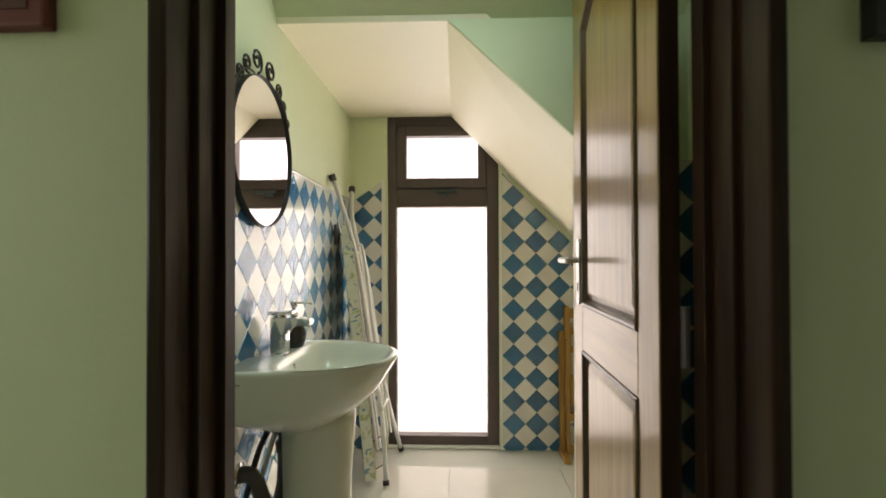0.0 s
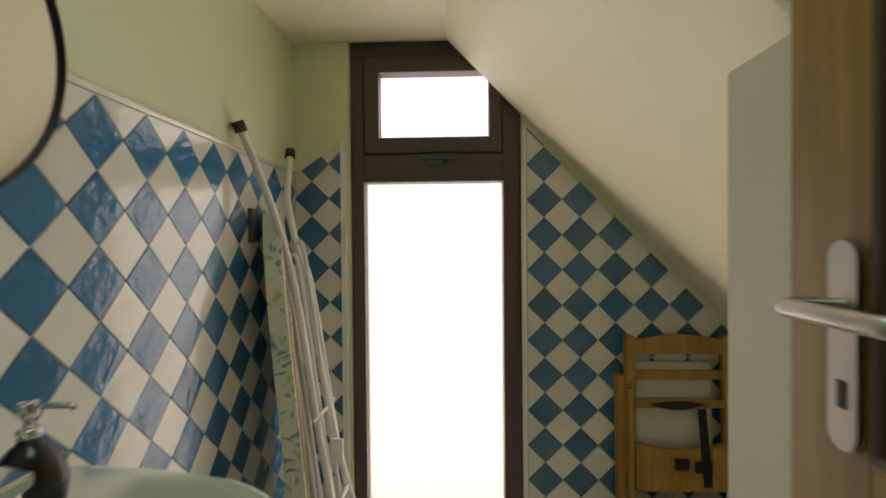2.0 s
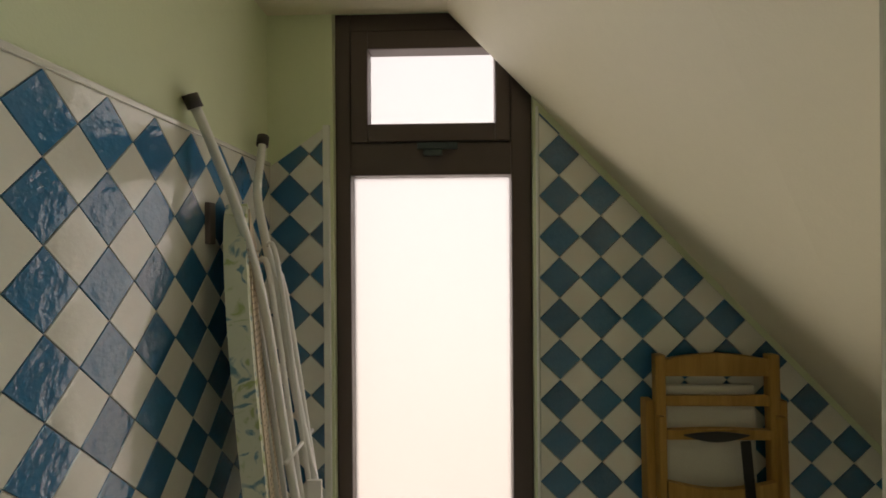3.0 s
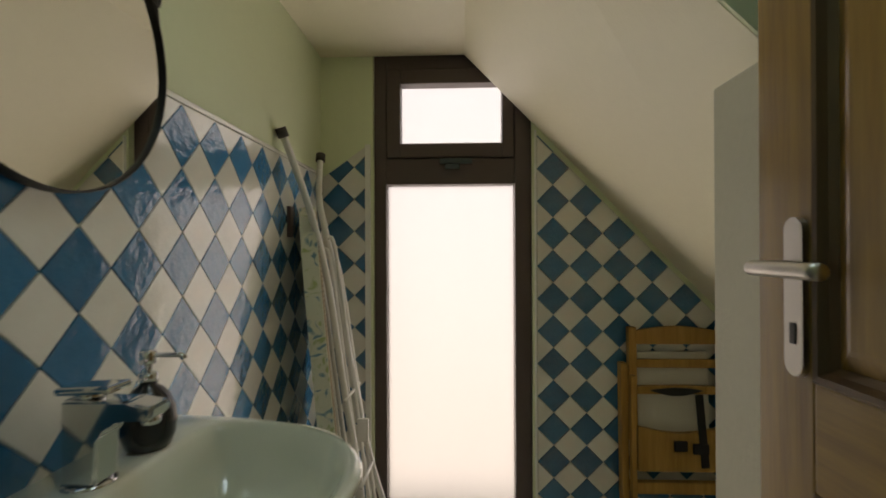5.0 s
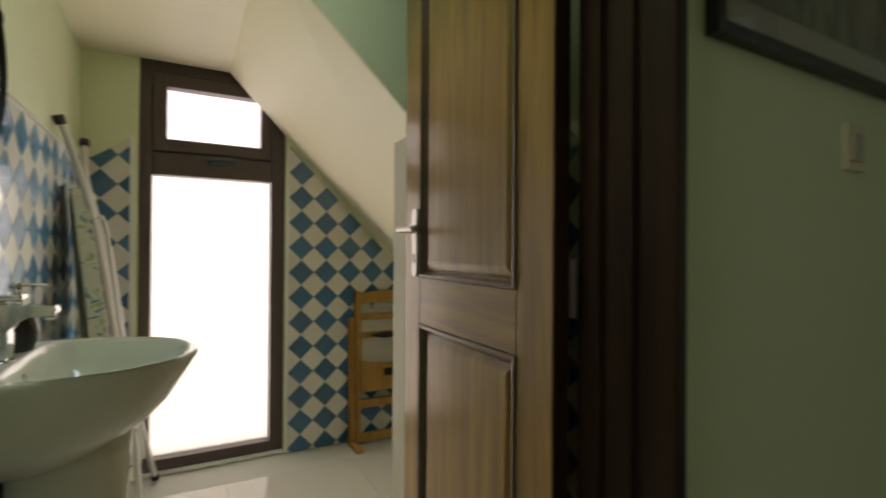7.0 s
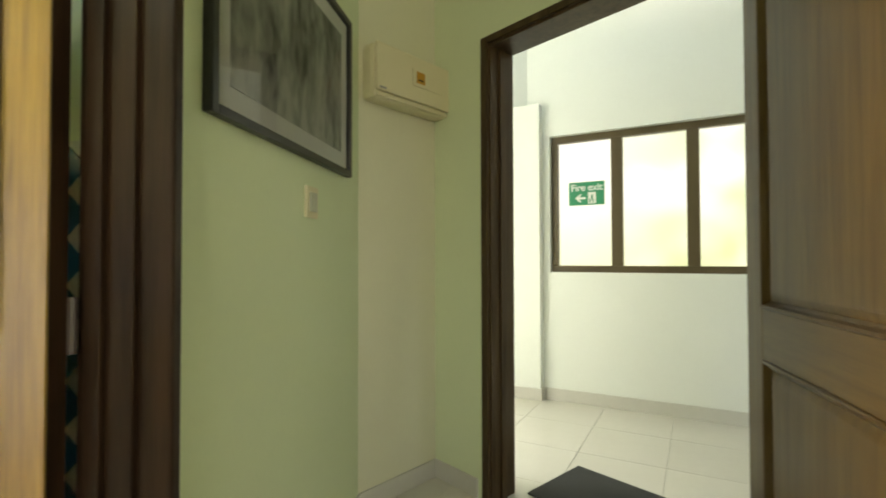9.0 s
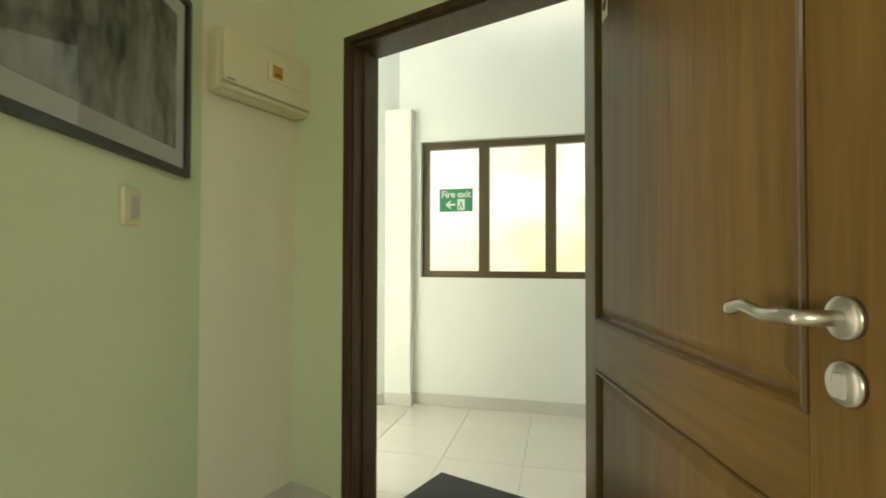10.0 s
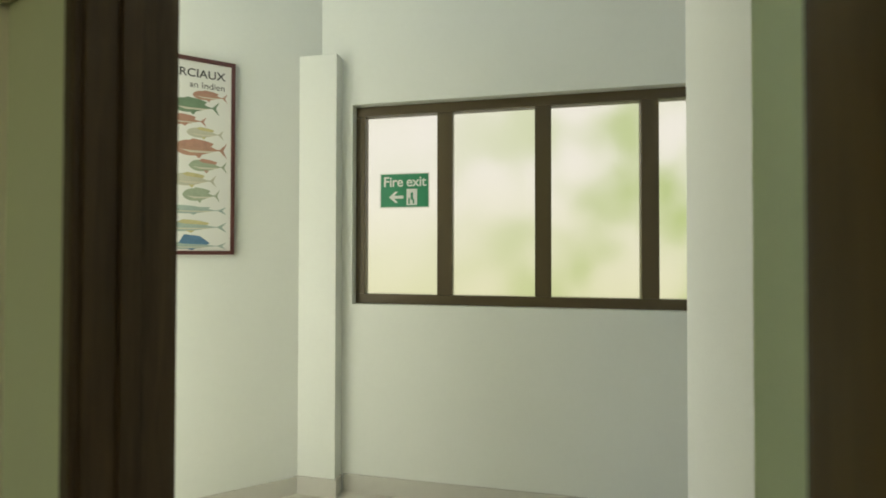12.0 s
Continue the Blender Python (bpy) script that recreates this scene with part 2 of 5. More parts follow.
def box(x0, y0, z0, x1, y1, z1, bevel=0.0, bm=None, m=None):
    b = bm if bm is not None else bmesh.new()
    t = bmesh.new()
    bmesh.ops.create_cube(t, size=1)
    for v in t.verts:
        v.co = Vector(((x0 + x1) / 2 + v.co.x * (x1 - x0), (y0 + y1) / 2 + v.co.y * (y1 - y0), (z0 + z1) / 2 + v.co.z * (z1 - z0)))
    if bevel:
        bmesh.ops.bevel(t, geom=t.edges[:], offset=bevel, segments=2, affect="EDGES", profile=0.6)
    if m is not None:
        bmesh.ops.transform(t, matrix=m, verts=t.verts)
    join(b, t)
    return b


def join(b, t):
    index = {}
    for v in t.verts:
        index[v] = b.verts.new(v.co)
    for f in t.faces:
        try:
            b.faces.new([index[v] for v in f.verts])
        except ValueError:
            pass
    t.free()


def prism(points, z0, z1, bevel=0.0):
    """A plan outline raised from z0 to z1."""
    b = bmesh.new()
    low = [b.verts.new((x, y, z0)) for x, y in points]
    top = [b.verts.new((x, y, z1)) for x, y in points]
    b.faces.new(low[::-1])
    b.faces.new(top)
    n = len(points)
    for i in range(n):
        b.faces.new((low[i], low[(i + 1) % n], top[(i + 1) % n], top[i]))
    if bevel:
        bmesh.ops.bevel(b, geom=b.edges[:], offset=bevel, segments=2, affect="EDGES")
    return b


def lathe(profile, segments=28, centre=(0, 0), sx=1.0, sy=1.0):
    b = bmesh.new()
    rings = []
    for r, z in profile:
        rings.append([b.verts.new((centre[0] + sx * r * math.cos(2 * math.pi * k / segments), centre[1] + sy * r * math.sin(2 * math.pi * k / segments), z)) for k in range(segments)])
    for a, c in zip(rings, rings[1:]):
        for k in range(segments):
            b.faces.new((a[k], a[(k + 1) % segments], c[(k + 1) % segments], c[k]))
    b.faces.new(rings[0][::-1])
    b.faces.new(rings[-1])
    return b


def tube(points, radius, segments=10, bm=None, closed=False):
    """A round bar along a line of points."""
    b = bm if bm is not None else bmesh.new()
    pts = [Vector(p) for p in points]
    rings = []
    up = Vector((0.13, 0.31, 0.94))
    n = len(pts)
    for i, p in enumerate(pts):
        if closed:
            d = pts[(i + 1) % n] - pts[i - 1]
        else:
            d = pts[min(i + 1, n - 1)] - pts[max(i - 1, 0)]
        d.normalize()
        a = d.cross(up)
        if a.length < 0.05:
            a = d.cross(Vector((1, 0, 0)))
        a.normalize()
        c = d.cross(a)
        rings.append([b.verts.new(p + radius * (math.cos(2 * math.pi * k / segments) * a + math.sin(2 * math.pi * k / segments) * c)) for k in range(segments)])
    pairs = list(zip(rings, rings[1:])) + ([(rings[-1], rings[0])] if closed else [])
    for a, c in pairs:
        for k in range(segments):
            b.faces.new((a[k], a[(k + 1) % segments], c[(k + 1) % segments], c[k]))
    if not closed:
        b.faces.new(rings[0][::-1])
        b.faces.new(rings[-1])
    return b


def bend(points, steps=8):
    """A smooth line through the points."""
    pts = [Vector(p) for p in points]
    out = []
    for i in range(len(pts) - 1):
        p0, p1, p2, p3 = pts[max(i - 1, 0)], pts[i], pts[i + 1], pts[min(i + 2, len(pts) - 1)]
        for s in range(steps):
            t = s / steps
            out.append(0.5 * (2 * p1 + (p2 - p0) * t + (2 * p0 - 5 * p1 + 4 * p2 - p3) * t * t + (3 * p1 - p0 - 3 * p2 + p3) * t ** 3))
    out.append(pts[-1])
    return out


def structure(name, bm, material, label, category=""):
    return tagged(mesh_object(name, bm, material), label, category or name.split("_")[0], kind="structure")


def line_frame(p, q):
    """A pose at p (plan) whose x runs to q and whose y points to the left of that run."""
    a = math.degrees(math.atan2(q[1] - p[1], q[0] - p[0]))
    return pose(p[0], p[1], 0, 0, 0, a), math.dist(p, q)


# ---- the plan ----
LEFT, WINDOW_Y, SOFFIT_Z, SOFFIT_Y = -0.508, 2.648, 1.885, 1.54
RIDGE_X, FALL, FRONT_FALL = 0.070, 1.03, 0.95
WALL_A, WALL_B = 0.652, 0.752
OPEN_L, OPEN_R, OPEN_TOP = -0.302, 0.517, 2.05
COR_A, COR_B = (1.70, WALL_A), (2.105, 0.39)
DOOR_L, DOOR_R = (1.877, 0.108), (1.183, -0.747)
HALL_P = (3.508, -0.222)
HALL_U = (-0.326, -0.946)
HALL_N = (-0.946, 0.326)
REAR_R = 1.45


def slope_z(x, fall=FALL):
    return SOFFIT_Z - fall * (x - RIDGE_X)


# floors
structure("floor_bathroom", box(LEFT - 0.1, WALL_A, -0.12, REAR_R + 0.1, WINDOW_Y + 0.25, -0.004), GROUT, "pale grout bed under the polished bathroom tiles", "floor")
structure("floor_room", prism([(-3.4, -1.9), (0.6, -1.9), (1.3, -0.85), (2.05, 0.2), (2.1, 0.45), (1.75, WALL_A), (-3.4, WALL_A)], -0.12, -0.002), FLOOR, "polished beige tiled floor of the room", "floor")
structure("floor_hall", prism([(0.6, -1.9), (1.5, -3.4), (4.6, -3.4), (4.6, -0.4), (3.68, -0.05), (2.40, 3.42), (1.6, 3.42), (1.6, 0.8), (2.1, 0.45), (2.05, 0.2), (1.3, -0.85)], -0.12, -0.004), GROUT, "pale grout bed under the hall tiles", "floor")

# bathroom shell
structure("wall_bath_left", box(LEFT - 0.14, WALL_B, 0, LEFT, WINDOW_Y + 0.2, 2.7), GREEN, "pale green plastered wall over diamond tiles", "wall")
WX0, WX1 = -0.298, 0.338
wb = bmesh.new()
box(LEFT, WINDOW_Y, 0, WX0, WINDOW_Y + 0.16, 2.7, bm=wb)
box(WX1, WINDOW_Y, 0, REAR_R + 0.1, WINDOW_Y + 0.16, 2.7, bm=wb)
box(WX0, WINDOW_Y, 1.90, WX1, WINDOW_Y + 0.16, 2.7, bm=wb)
structure("wall_bath_window", wb, GREEN, "pale green plastered wall around the tall window", "wall")
structure("wall_bath_rear_right", box(REAR_R, SOFFIT_Y, 0, REAR_R + 0.1, WINDOW_Y, 1.2), WHITE, "white low wall under the sloping ceiling", "wall")
structure("wall_bath_right", box(0.86, WALL_B, 0, 0.96, SOFFIT_Y, 2.7), GREEN, "pale green plastered wall behind the door", "wall")
structure("ceiling_soffit", box(LEFT, SOFFIT_Y, SOFFIT_Z, RIDGE_X, WINDOW_Y, SOFFIT_Z + 0.1), CREAM, "cream flat ceiling leading to the window", "ceiling")
sb = bmesh.new()
x1 = REAR_R + 0.05
def slope_profile(fall):
    low = slope_z(x1, fall)
    return [(RIDGE_X, SOFFIT_Z), (x1, low), (x1 + 0.07, low + 0.07), (RIDGE_X + 0.05, SOFFIT_Z + 0.1), (RIDGE_X, SOFFIT_Z + 0.1)]


a = [sb.verts.new((x, SOFFIT_Y, z)) for x, z in slope_profile(FRONT_FALL)]
c = [sb.verts.new((x, WINDOW_Y, z)) for x, z in slope_profile(FALL)]
sb.faces.new(a)
sb.faces.new(c[::-1])
for i in range(5):
    sb.faces.new((a[i], a[(i + 1) % 5], c[(i + 1) % 5], c[i]))
structure("ceiling_slope", sb, CREAM, "cream sloping ceiling under the roof", "ceiling")
bb = bmesh.new()
tri = [(RIDGE_X + 0.002, SOFFIT_Z + 0.001), (0.86, slope_z(0.86, FRONT_FALL) + 0.001), (0.86, SOFFIT_Z + 0.003)]
a = [bb.verts.new((x, SOFFIT_Y - 0.008, z)) for x, z in tri]
c = [bb.verts.new((x, SOFFIT_Y + 0.03, z)) for x, z in tri]
bb.faces.new(a)
bb.faces.new(c[::-1])
for i in range(3):
    bb.faces.new((a[i], a[(i + 1) % 3], c[(i + 1) % 3], c[i]))
structure("wall_bath_gable", bb, GREEN, "pale green triangular wall above the sloping ceiling", "wall")
fb = bmesh.new()
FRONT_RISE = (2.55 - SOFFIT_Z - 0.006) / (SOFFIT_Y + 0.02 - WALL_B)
# Unseen hole added in this ceiling for a cool fill lamp.
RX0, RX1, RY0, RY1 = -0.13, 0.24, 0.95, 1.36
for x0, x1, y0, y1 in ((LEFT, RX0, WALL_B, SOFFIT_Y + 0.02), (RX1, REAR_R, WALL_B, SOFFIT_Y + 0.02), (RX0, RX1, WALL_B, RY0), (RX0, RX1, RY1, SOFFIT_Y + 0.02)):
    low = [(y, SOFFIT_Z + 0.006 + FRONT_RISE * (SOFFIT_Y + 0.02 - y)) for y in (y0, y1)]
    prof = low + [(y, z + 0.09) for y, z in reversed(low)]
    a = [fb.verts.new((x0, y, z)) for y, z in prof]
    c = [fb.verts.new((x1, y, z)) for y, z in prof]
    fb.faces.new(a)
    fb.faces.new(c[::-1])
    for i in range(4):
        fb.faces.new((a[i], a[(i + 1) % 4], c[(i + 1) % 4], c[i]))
structure("ceiling_front", fb, GREEN, "pale green ceiling rising towards the door, with an added opening", "ceiling")
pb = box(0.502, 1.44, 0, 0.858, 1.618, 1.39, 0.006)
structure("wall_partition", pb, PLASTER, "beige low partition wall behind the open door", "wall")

# wall with the bathroom door
wa = bmesh.new()
box(-3.4, WALL_A, 0, OPEN_L, WALL_B, 2.75, bm=wa)
box(OPEN_R, WALL_A, 0, 1.86, WALL_B, 2.75, bm=wa)
box(OPEN_L, WALL_A, OPEN_TOP, OPEN_R, WALL_B, 2.75, bm=wa)
structure("wall_room_north", wa, GREEN, "pale green plastered wall with the bathroom doorway", "wall")

# angled walls of the room
def wall_run(name, p, q, z0, z1, thick, material, label):
    m, length = line_frame(p, q)
    b = box(0, 0, z0, length, thick, z1, m=m)
    return structure(name, b, material, label, "wall")


wall_run("wall_room_angle", COR_A, COR_B, 0, 2.75, 0.14, BEIGE, "pale beige short angled wall with the fuse box")
DL = math.dist(COR_B, DOOR_R)
DX = math.dist(COR_B, DOOR_L)
DU = ((DOOR_R[0] - COR_B[0]) / DL, (DOOR_R[1] - COR_B[1]) / DL)
DEND = (COR_B[0] + DU[0] * 2.3, COR_B[1] + DU[1] * 2.3)
dm, dlen = line_frame(COR_B, DEND)
ENTRY_TOP = 2.03
db = bmesh.new()
box(0, 0, 0, DX + 0.018, 0.145, 2.75, bm=db, m=dm)
box(DL - 0.018, 0, 0, dlen, 0.145, 2.75, bm=db, m=dm)
box(DX + 0.018, 0, ENTRY_TOP + 0.018, DL - 0.018, 0.145, 2.75, bm=db, m=dm)
structure("wall_room_entry", db, GREEN, "pale green plastered wall with the entrance doorway", "wall")
# Unseen west wall; its opening is assumed, so that a lamp can light the room.
ww = bmesh.new()
box(-3.5, -1.9, 0, -3.4, WALL_A, 0.8, bm=ww)
box(-3.5, -1.9, 2.2, -3.4, WALL_A, 2.75, bm=ww)
box(-3.5, -1.9, 0.8, -3.4, -1.3, 2.2, bm=ww)
box(-3.5, 0.05, 0.8, -3.4, WALL_A, 2.2, bm=ww)
structure("wall_room_west", ww, GREEN, "pale green plastered wall with an added window opening", "wall")
structure("wall_room_south", box(-3.4, -2.0, 0, 0.75, -1.9, 2.75), GREEN, "pale green plastered wall", "wall")
structure("ceiling_room", prism([(-3.5, -2.0), (0.7, -2.0), (2.22, 0.42), (1.9, WALL_A + 0.05), (-3.5, WALL_A + 0.05)], 2.75, 2.85), WHITE, "white flat ceiling of the room", "ceiling")

# hall shell
def hall(s, d, z=0):
    """A place in the hall: s metres along the window wall, d metres out from it."""
    return (HALL_P[0] + HALL_U[0] * s + HALL_N[0] * d, HALL_P[1] + HALL_U[1] * s + HALL_N[1] * d)


HW0, HW1, HZ0, HZ1 = 0.045, 2.05, 0.974, 2.022
hm = pose(HALL_P[0], HALL_P[1], 0, 0, 0, math.degrees(math.atan2(HALL_U[1], HALL_U[0])))
hb = bmesh.new()
box(-0.25, 0, 0, HW0, 0.2, 3.3, bm=hb, m=hm)
box(HW0, 0, 0, HW1, 0.2, HZ0, bm=hb, m=hm)
box(HW0, 0, HZ1, HW1, 0.2, 3.3, bm=hb, m=hm)
box(HW1, 0, 0, 3.4, 0.2, 3.3, bm=hb, m=hm)
structure("wall_hall_window", hb, WHITE, "white plastered hall wall with a wide window", "wall")
HC = hall(-0.13, 0.0)
HL_DIR = (-0.36, 0.933)
HLE = (HC[0] + HL_DIR[0] * 3.6, HC[1] + HL_DIR[1] * 3.6)
HBE = (1.68, 3.3)
hl, hlen = line_frame(HLE, HC)
# Window opening assumed here, out of view, to hold the hall's main lamp.
lb = bmesh.new()
for x0, z0, x1, z1 in ((0, 0, 0.25, 3.3), (0.25, 0, 1.85, 0.45), (0.25, 2.35, 1.85, 3.3)):
    box(x0, 0, z0, x1, 0.15, z1, bm=lb, m=hl)
structure("wall_hall_north", lb, WHITE, "white plastered hall wall with an added window opening", "wall")
structure("wall_hall_left", box(1.85, 0, 0, hlen, 0.15, 3.3, m=hl), WHITE, "white plastered hall wall with the fish poster", "wall")
wall_run("wall_hall_end", HBE, HLE, 0, 3.3, 0.15, WHITE, "white plastered hall wall")
wall_run("wall_hall_back", (2.02, 0.58), HBE, 0, 3.3, 0.15, WHITE, "white plastered hall wall")
HR = hall(3.3, 0)
wall_run("wall_hall_south", HR, (0.7, -2.4), 0, 3.3, 0.15, WHITE, "white plastered hall wall")
structure("ceiling_hall", prism([(0.6, -3.4), (4.6, -3.4), (4.6, -0.4), (3.72, -0.05), (2.44, 3.5), (1.5, 3.5), (1.6, 0.75), (2.16, 0.42), (0.7, -1.9)], 3.3, 3.4), WHITE, "white flat ceiling of the hall", "ceiling")
pl = box(-0.262, -0.075, 0, -0.012, 0.2, 2.27, 0.004, m=hm)
structure("pilaster_1", pl, WHITE, "white plastered pilaster in the hall corner", "pilaster")
STUB = (1.752, -1.096)
sm = pose(STUB[0], STUB[1], 0, 0, 0, -99.2)
stub = structure("pilaster_2", box(0, 0, 0, 0.6, 0.255, 3.3, 0.004, m=sm), WHITE, "white plastered wall end with one pale green side", "pilaster")
stub.data.materials.append(GREEN)
for face in stub.data.polygons:
    if face.normal.dot(sm.to_3x3() @ Vector((0, -1, 0))) > 0.9:
        face.material_index = 1


# ---- bathroom window ----
def bar(x0, z0, x1, z1, y0, y1, bevel=0.004):
    return box(x0, y0, z0, x1, y1, z1, bevel)


win = empty("window_1", pose(0, 0, 0), "tall dark bronze window with frosted panes", "window", kind="structure")
F0, F1 = 2.682, 2.76
for x0, z0, x1, z1 in ((WX0, 0.0, -0.249, 1.9), (0.272, 0.0, WX1, 1.9), (-0.249, 1.845, 0.272, 1.9), (-0.249, 0.0, 0.272, 0.062), (-0.249, 1.374, 0.272, 1.478)):
    part("window_frame", bar(x0, z0, x1, z1, F0, F1), BRONZE, win)
sash = part("sash", bar(-0.244, 1.483, -0.190, 1.84, F0 - 0.01, F1 - 0.02), BRONZE, win)
for x0, z0, x1, z1 in ((0.221, 1.483, 0.267, 1.84), (-0.190, 1.483, 0.221, 1.540), (-0.190, 1.782, 0.221, 1.84)):
    part("sash_bar", bar(x0, z0, x1, z1, F0 - 0.01, F1 - 0.02), BRONZE, sash)
# Dark strips added between sash and frame to stop daylight leaking through.
for x0, z0, x1, z1 in ((-0.249, 1.478, -0.244, 1.845), (0.267, 1.478, 0.272, 1.845), (-0.244, 1.478, 0.267, 1.483), (-0.244, 1.84, 0.267, 1.845)):
    part("gap_filler", box(x0, F0 + 0.006, z0, x1, F1 - 0.025, z1), RUBBER, win, "dark filler strip in the sash gap")
for x0, z0, x1, z1 in ((-0.256, 0.056, 0.279, 1.382), (-0.198, 1.536, 0.228, 1.797)):
    p = part("pane", box(x0, 2.735, z0, x1, 2.741, z1), FROST, win, "frosted glass pane")
    p.visible_shadow = False
lt = box(-0.03, F0 - 0.03, 1.455, 0.10, F0 - 0.01, 1.475, 0.004)
box(-0.01, F0 - 0.022, 1.435, 0.05, F0 - 0.004, 1.475, 0.004, bm=lt)
part("latch", lt, BLUE_PLASTIC, win, "blue-grey latch")
part("sill_strip", box(WX0, WINDOW_Y + 0.004, 0, WX1, F0, 0.012, 0.002), WHITE, win, "white threshold strip")
for i, (x0, x1) in enumerate(((WX0 - 0.03, WX0 - 0.008), (WX1 + 0.006, WX1 + 0.014))):
    structure("trim_window_%d" % (i + 1), box(x0, WINDOW_Y - 0.014, 0, x1, WINDOW_Y, 1.53 if i == 0 else 1.58, 0.003), WHITE, "white tile edge trim beside the window", "trim")
bd = box(-3.2, 3.55, -2.6, 1.5, 3.57, 3.4)
structure("backdrop_1", bd, OUT_BATH, "bright hazy daylight outside the bathroom window", "backdrop")

# ---- doors ----
def capsule(xc, z0, z1, rad, y0, y1, n=10):
    """An upright plate with rounded ends."""
    b = bmesh.new()
    loop = [(xc + rad * math.cos(math.pi * k / n), z1 - rad + rad * math.sin(math.pi * k / n)) for k in range(n + 1)]
    loop += [(xc - rad * math.cos(math.pi * k / n), z0 + rad - rad * math.sin(math.pi * k / n)) for k in range(n + 1)]
    lo = [b.verts.new((x, y0, z)) for x, z in loop]
    hi = [b.verts.new((x, y1, z)) for x, z in loop]
    b.faces.new(lo)
    b.faces.new(hi[::-1])
    for k in range(len(loop)):
        q = (k + 1) % len(loop)
        b.faces.new((lo[k], hi[k], hi[q], lo[q]))
    bmesh.ops.recalc_face_normals(b, faces=b.faces)
    return b


def door_leaf(name, width, height, thick, m, label, rail_z, handle, pin=0.004, grain=None, arch=0.0):
    """A two-panel wooden door: hinge at x = 0, faces at y = 0 and y = -thick."""
    leaf = empty(name, m, label, "door", kind="structure")
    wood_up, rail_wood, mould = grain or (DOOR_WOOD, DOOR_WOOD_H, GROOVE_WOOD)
    st = 0.105
    z1, z2 = rail_z
    part("stile", box(0, -thick, 0.012, st, 0, height, 0.003), wood_up, leaf)
    part("stile", box(width - st, -thick, 0.012, width, 0, height, 0.003), wood_up, leaf)
    x0, x1 = st, width - st
    crown = height - (0.26 if arch else 0.11)
    for a0, a1 in ((0.012, 0.19), (z1, z2)):
        part("rail", box(x0, -thick, a0, x1, 0, a1, 0.003), rail_wood, leaf)
    steps = 16 if arch else 1
    over = [(x1 + (x0 - x1) * k / steps, crown + arch * math.sin(math.pi * k / steps)) for k in range(steps + 1)]
    b = prism([(x, z) for x, z in over] + [(x0, height), (x1, height)], 0, thick)
    bmesh.ops.transform(b, matrix=pose(0, 0, 0, 90, 0, 0), verts=b.verts)
    part("rail", b, rail_wood, leaf)
    # Thin strip over the hinge edge, darker than the rest of the leaf.
    part("hinge_edge", box(-0.002, -thick + 0.002, 0.014, 0.0, -0.002, height - 0.002), DARK_WOOD, leaf, "dark strip on the hinge edge of the door")
    for loop in ([(x0, 0.19), (x1, 0.19), (x1, z1), (x0, z1)], [(x0, z2), (x1, z2)] + over):
        cx, cz = (x0 + x1) / 2, (min(p[1] for p in loop) + max(p[1] for p in loop)) / 2
        hx0, hz0 = (x1 - x0) / 2, max(p[1] for p in loop) - cz
        b = bmesh.new()
        for side in (1, -1):
            rings = []
            for inset, dep in ((0.020, thick / 2 - 0.014), (0.040, thick / 2 - 0.006), (0.046, thick / 2 - 0.005)):
                rings.append([b.verts.new((cx + (x - cx) * (1 - inset / hx0), -thick / 2 + side * dep, cz + (z - cz) * (1 - inset / hz0))) for x, z in loop])
            for r0, r1 in zip(rings, rings[1:]):
                for k in range(len(loop)):
                    q = (k + 1) % len(loop)
                    b.faces.new((r0[k], r0[q], r1[q], r1[k]))
            b.faces.new(rings[-1])
        panel = part("panel", b, wood_up, leaf)
        for side in (1, -1):
            b = bmesh.new()
            rings = []
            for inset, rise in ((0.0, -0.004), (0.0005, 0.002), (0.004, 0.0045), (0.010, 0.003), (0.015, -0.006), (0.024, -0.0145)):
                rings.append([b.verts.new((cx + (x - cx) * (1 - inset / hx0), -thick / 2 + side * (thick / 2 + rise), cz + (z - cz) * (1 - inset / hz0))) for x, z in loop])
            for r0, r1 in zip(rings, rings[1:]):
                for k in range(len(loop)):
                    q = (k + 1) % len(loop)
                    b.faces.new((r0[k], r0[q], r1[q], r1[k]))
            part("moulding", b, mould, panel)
    hz = handle[1]
    for side in (0, 1):
        s = 1 if side == 0 else -1
        yb = 0.0 if side == 0 else -thick
        hx = width - (0.082 if handle[0] == "plate" else 0.050)
        if handle[0] == "plate":
            lo, hi = (yb, yb + 0.008) if s > 0 else (yb - 0.008, yb)
            pl = part("handle_plate", capsule(hx, hz - 0.128, hz + 0.06, 0.0165, lo, hi), STEEL, leaf, "brushed steel handle plate")
            part("keyhole", box(hx - 0.005, min(yb, yb + s * 0.0095), hz - 0.09, hx + 0.005, max(yb, yb + s * 0.0095), hz - 0.065, 0.001), RUBBER, pl)
            pts = [(hx, yb, hz), (hx, yb + s * 0.05, hz), (hx - 0.02, yb + s * 0.056, hz), (hx - 0.115, yb + s * 0.056, hz)]
            part("lever", tube(bend(pts, 6), 0.009, 10), STEEL, leaf, "brushed steel lever", True)
        else:
            def disc(zc, r):
                b = lathe([(r, 0), (r, 0.007), (r - 0.004, 0.010), (0.004, 0.010)], 24)
                bmesh.ops.transform(b, matrix=pose(hx, yb, zc, -90 * s, 0, 0), verts=b.verts)
                return b
            part("rosette", disc(hz, 0.0235), STEEL, leaf, "brushed steel rosette", True)
            cy = part("cylinder_rosette", disc(hz - 0.068, 0.0235), STEEL, leaf, "brushed steel cylinder rosette", True)
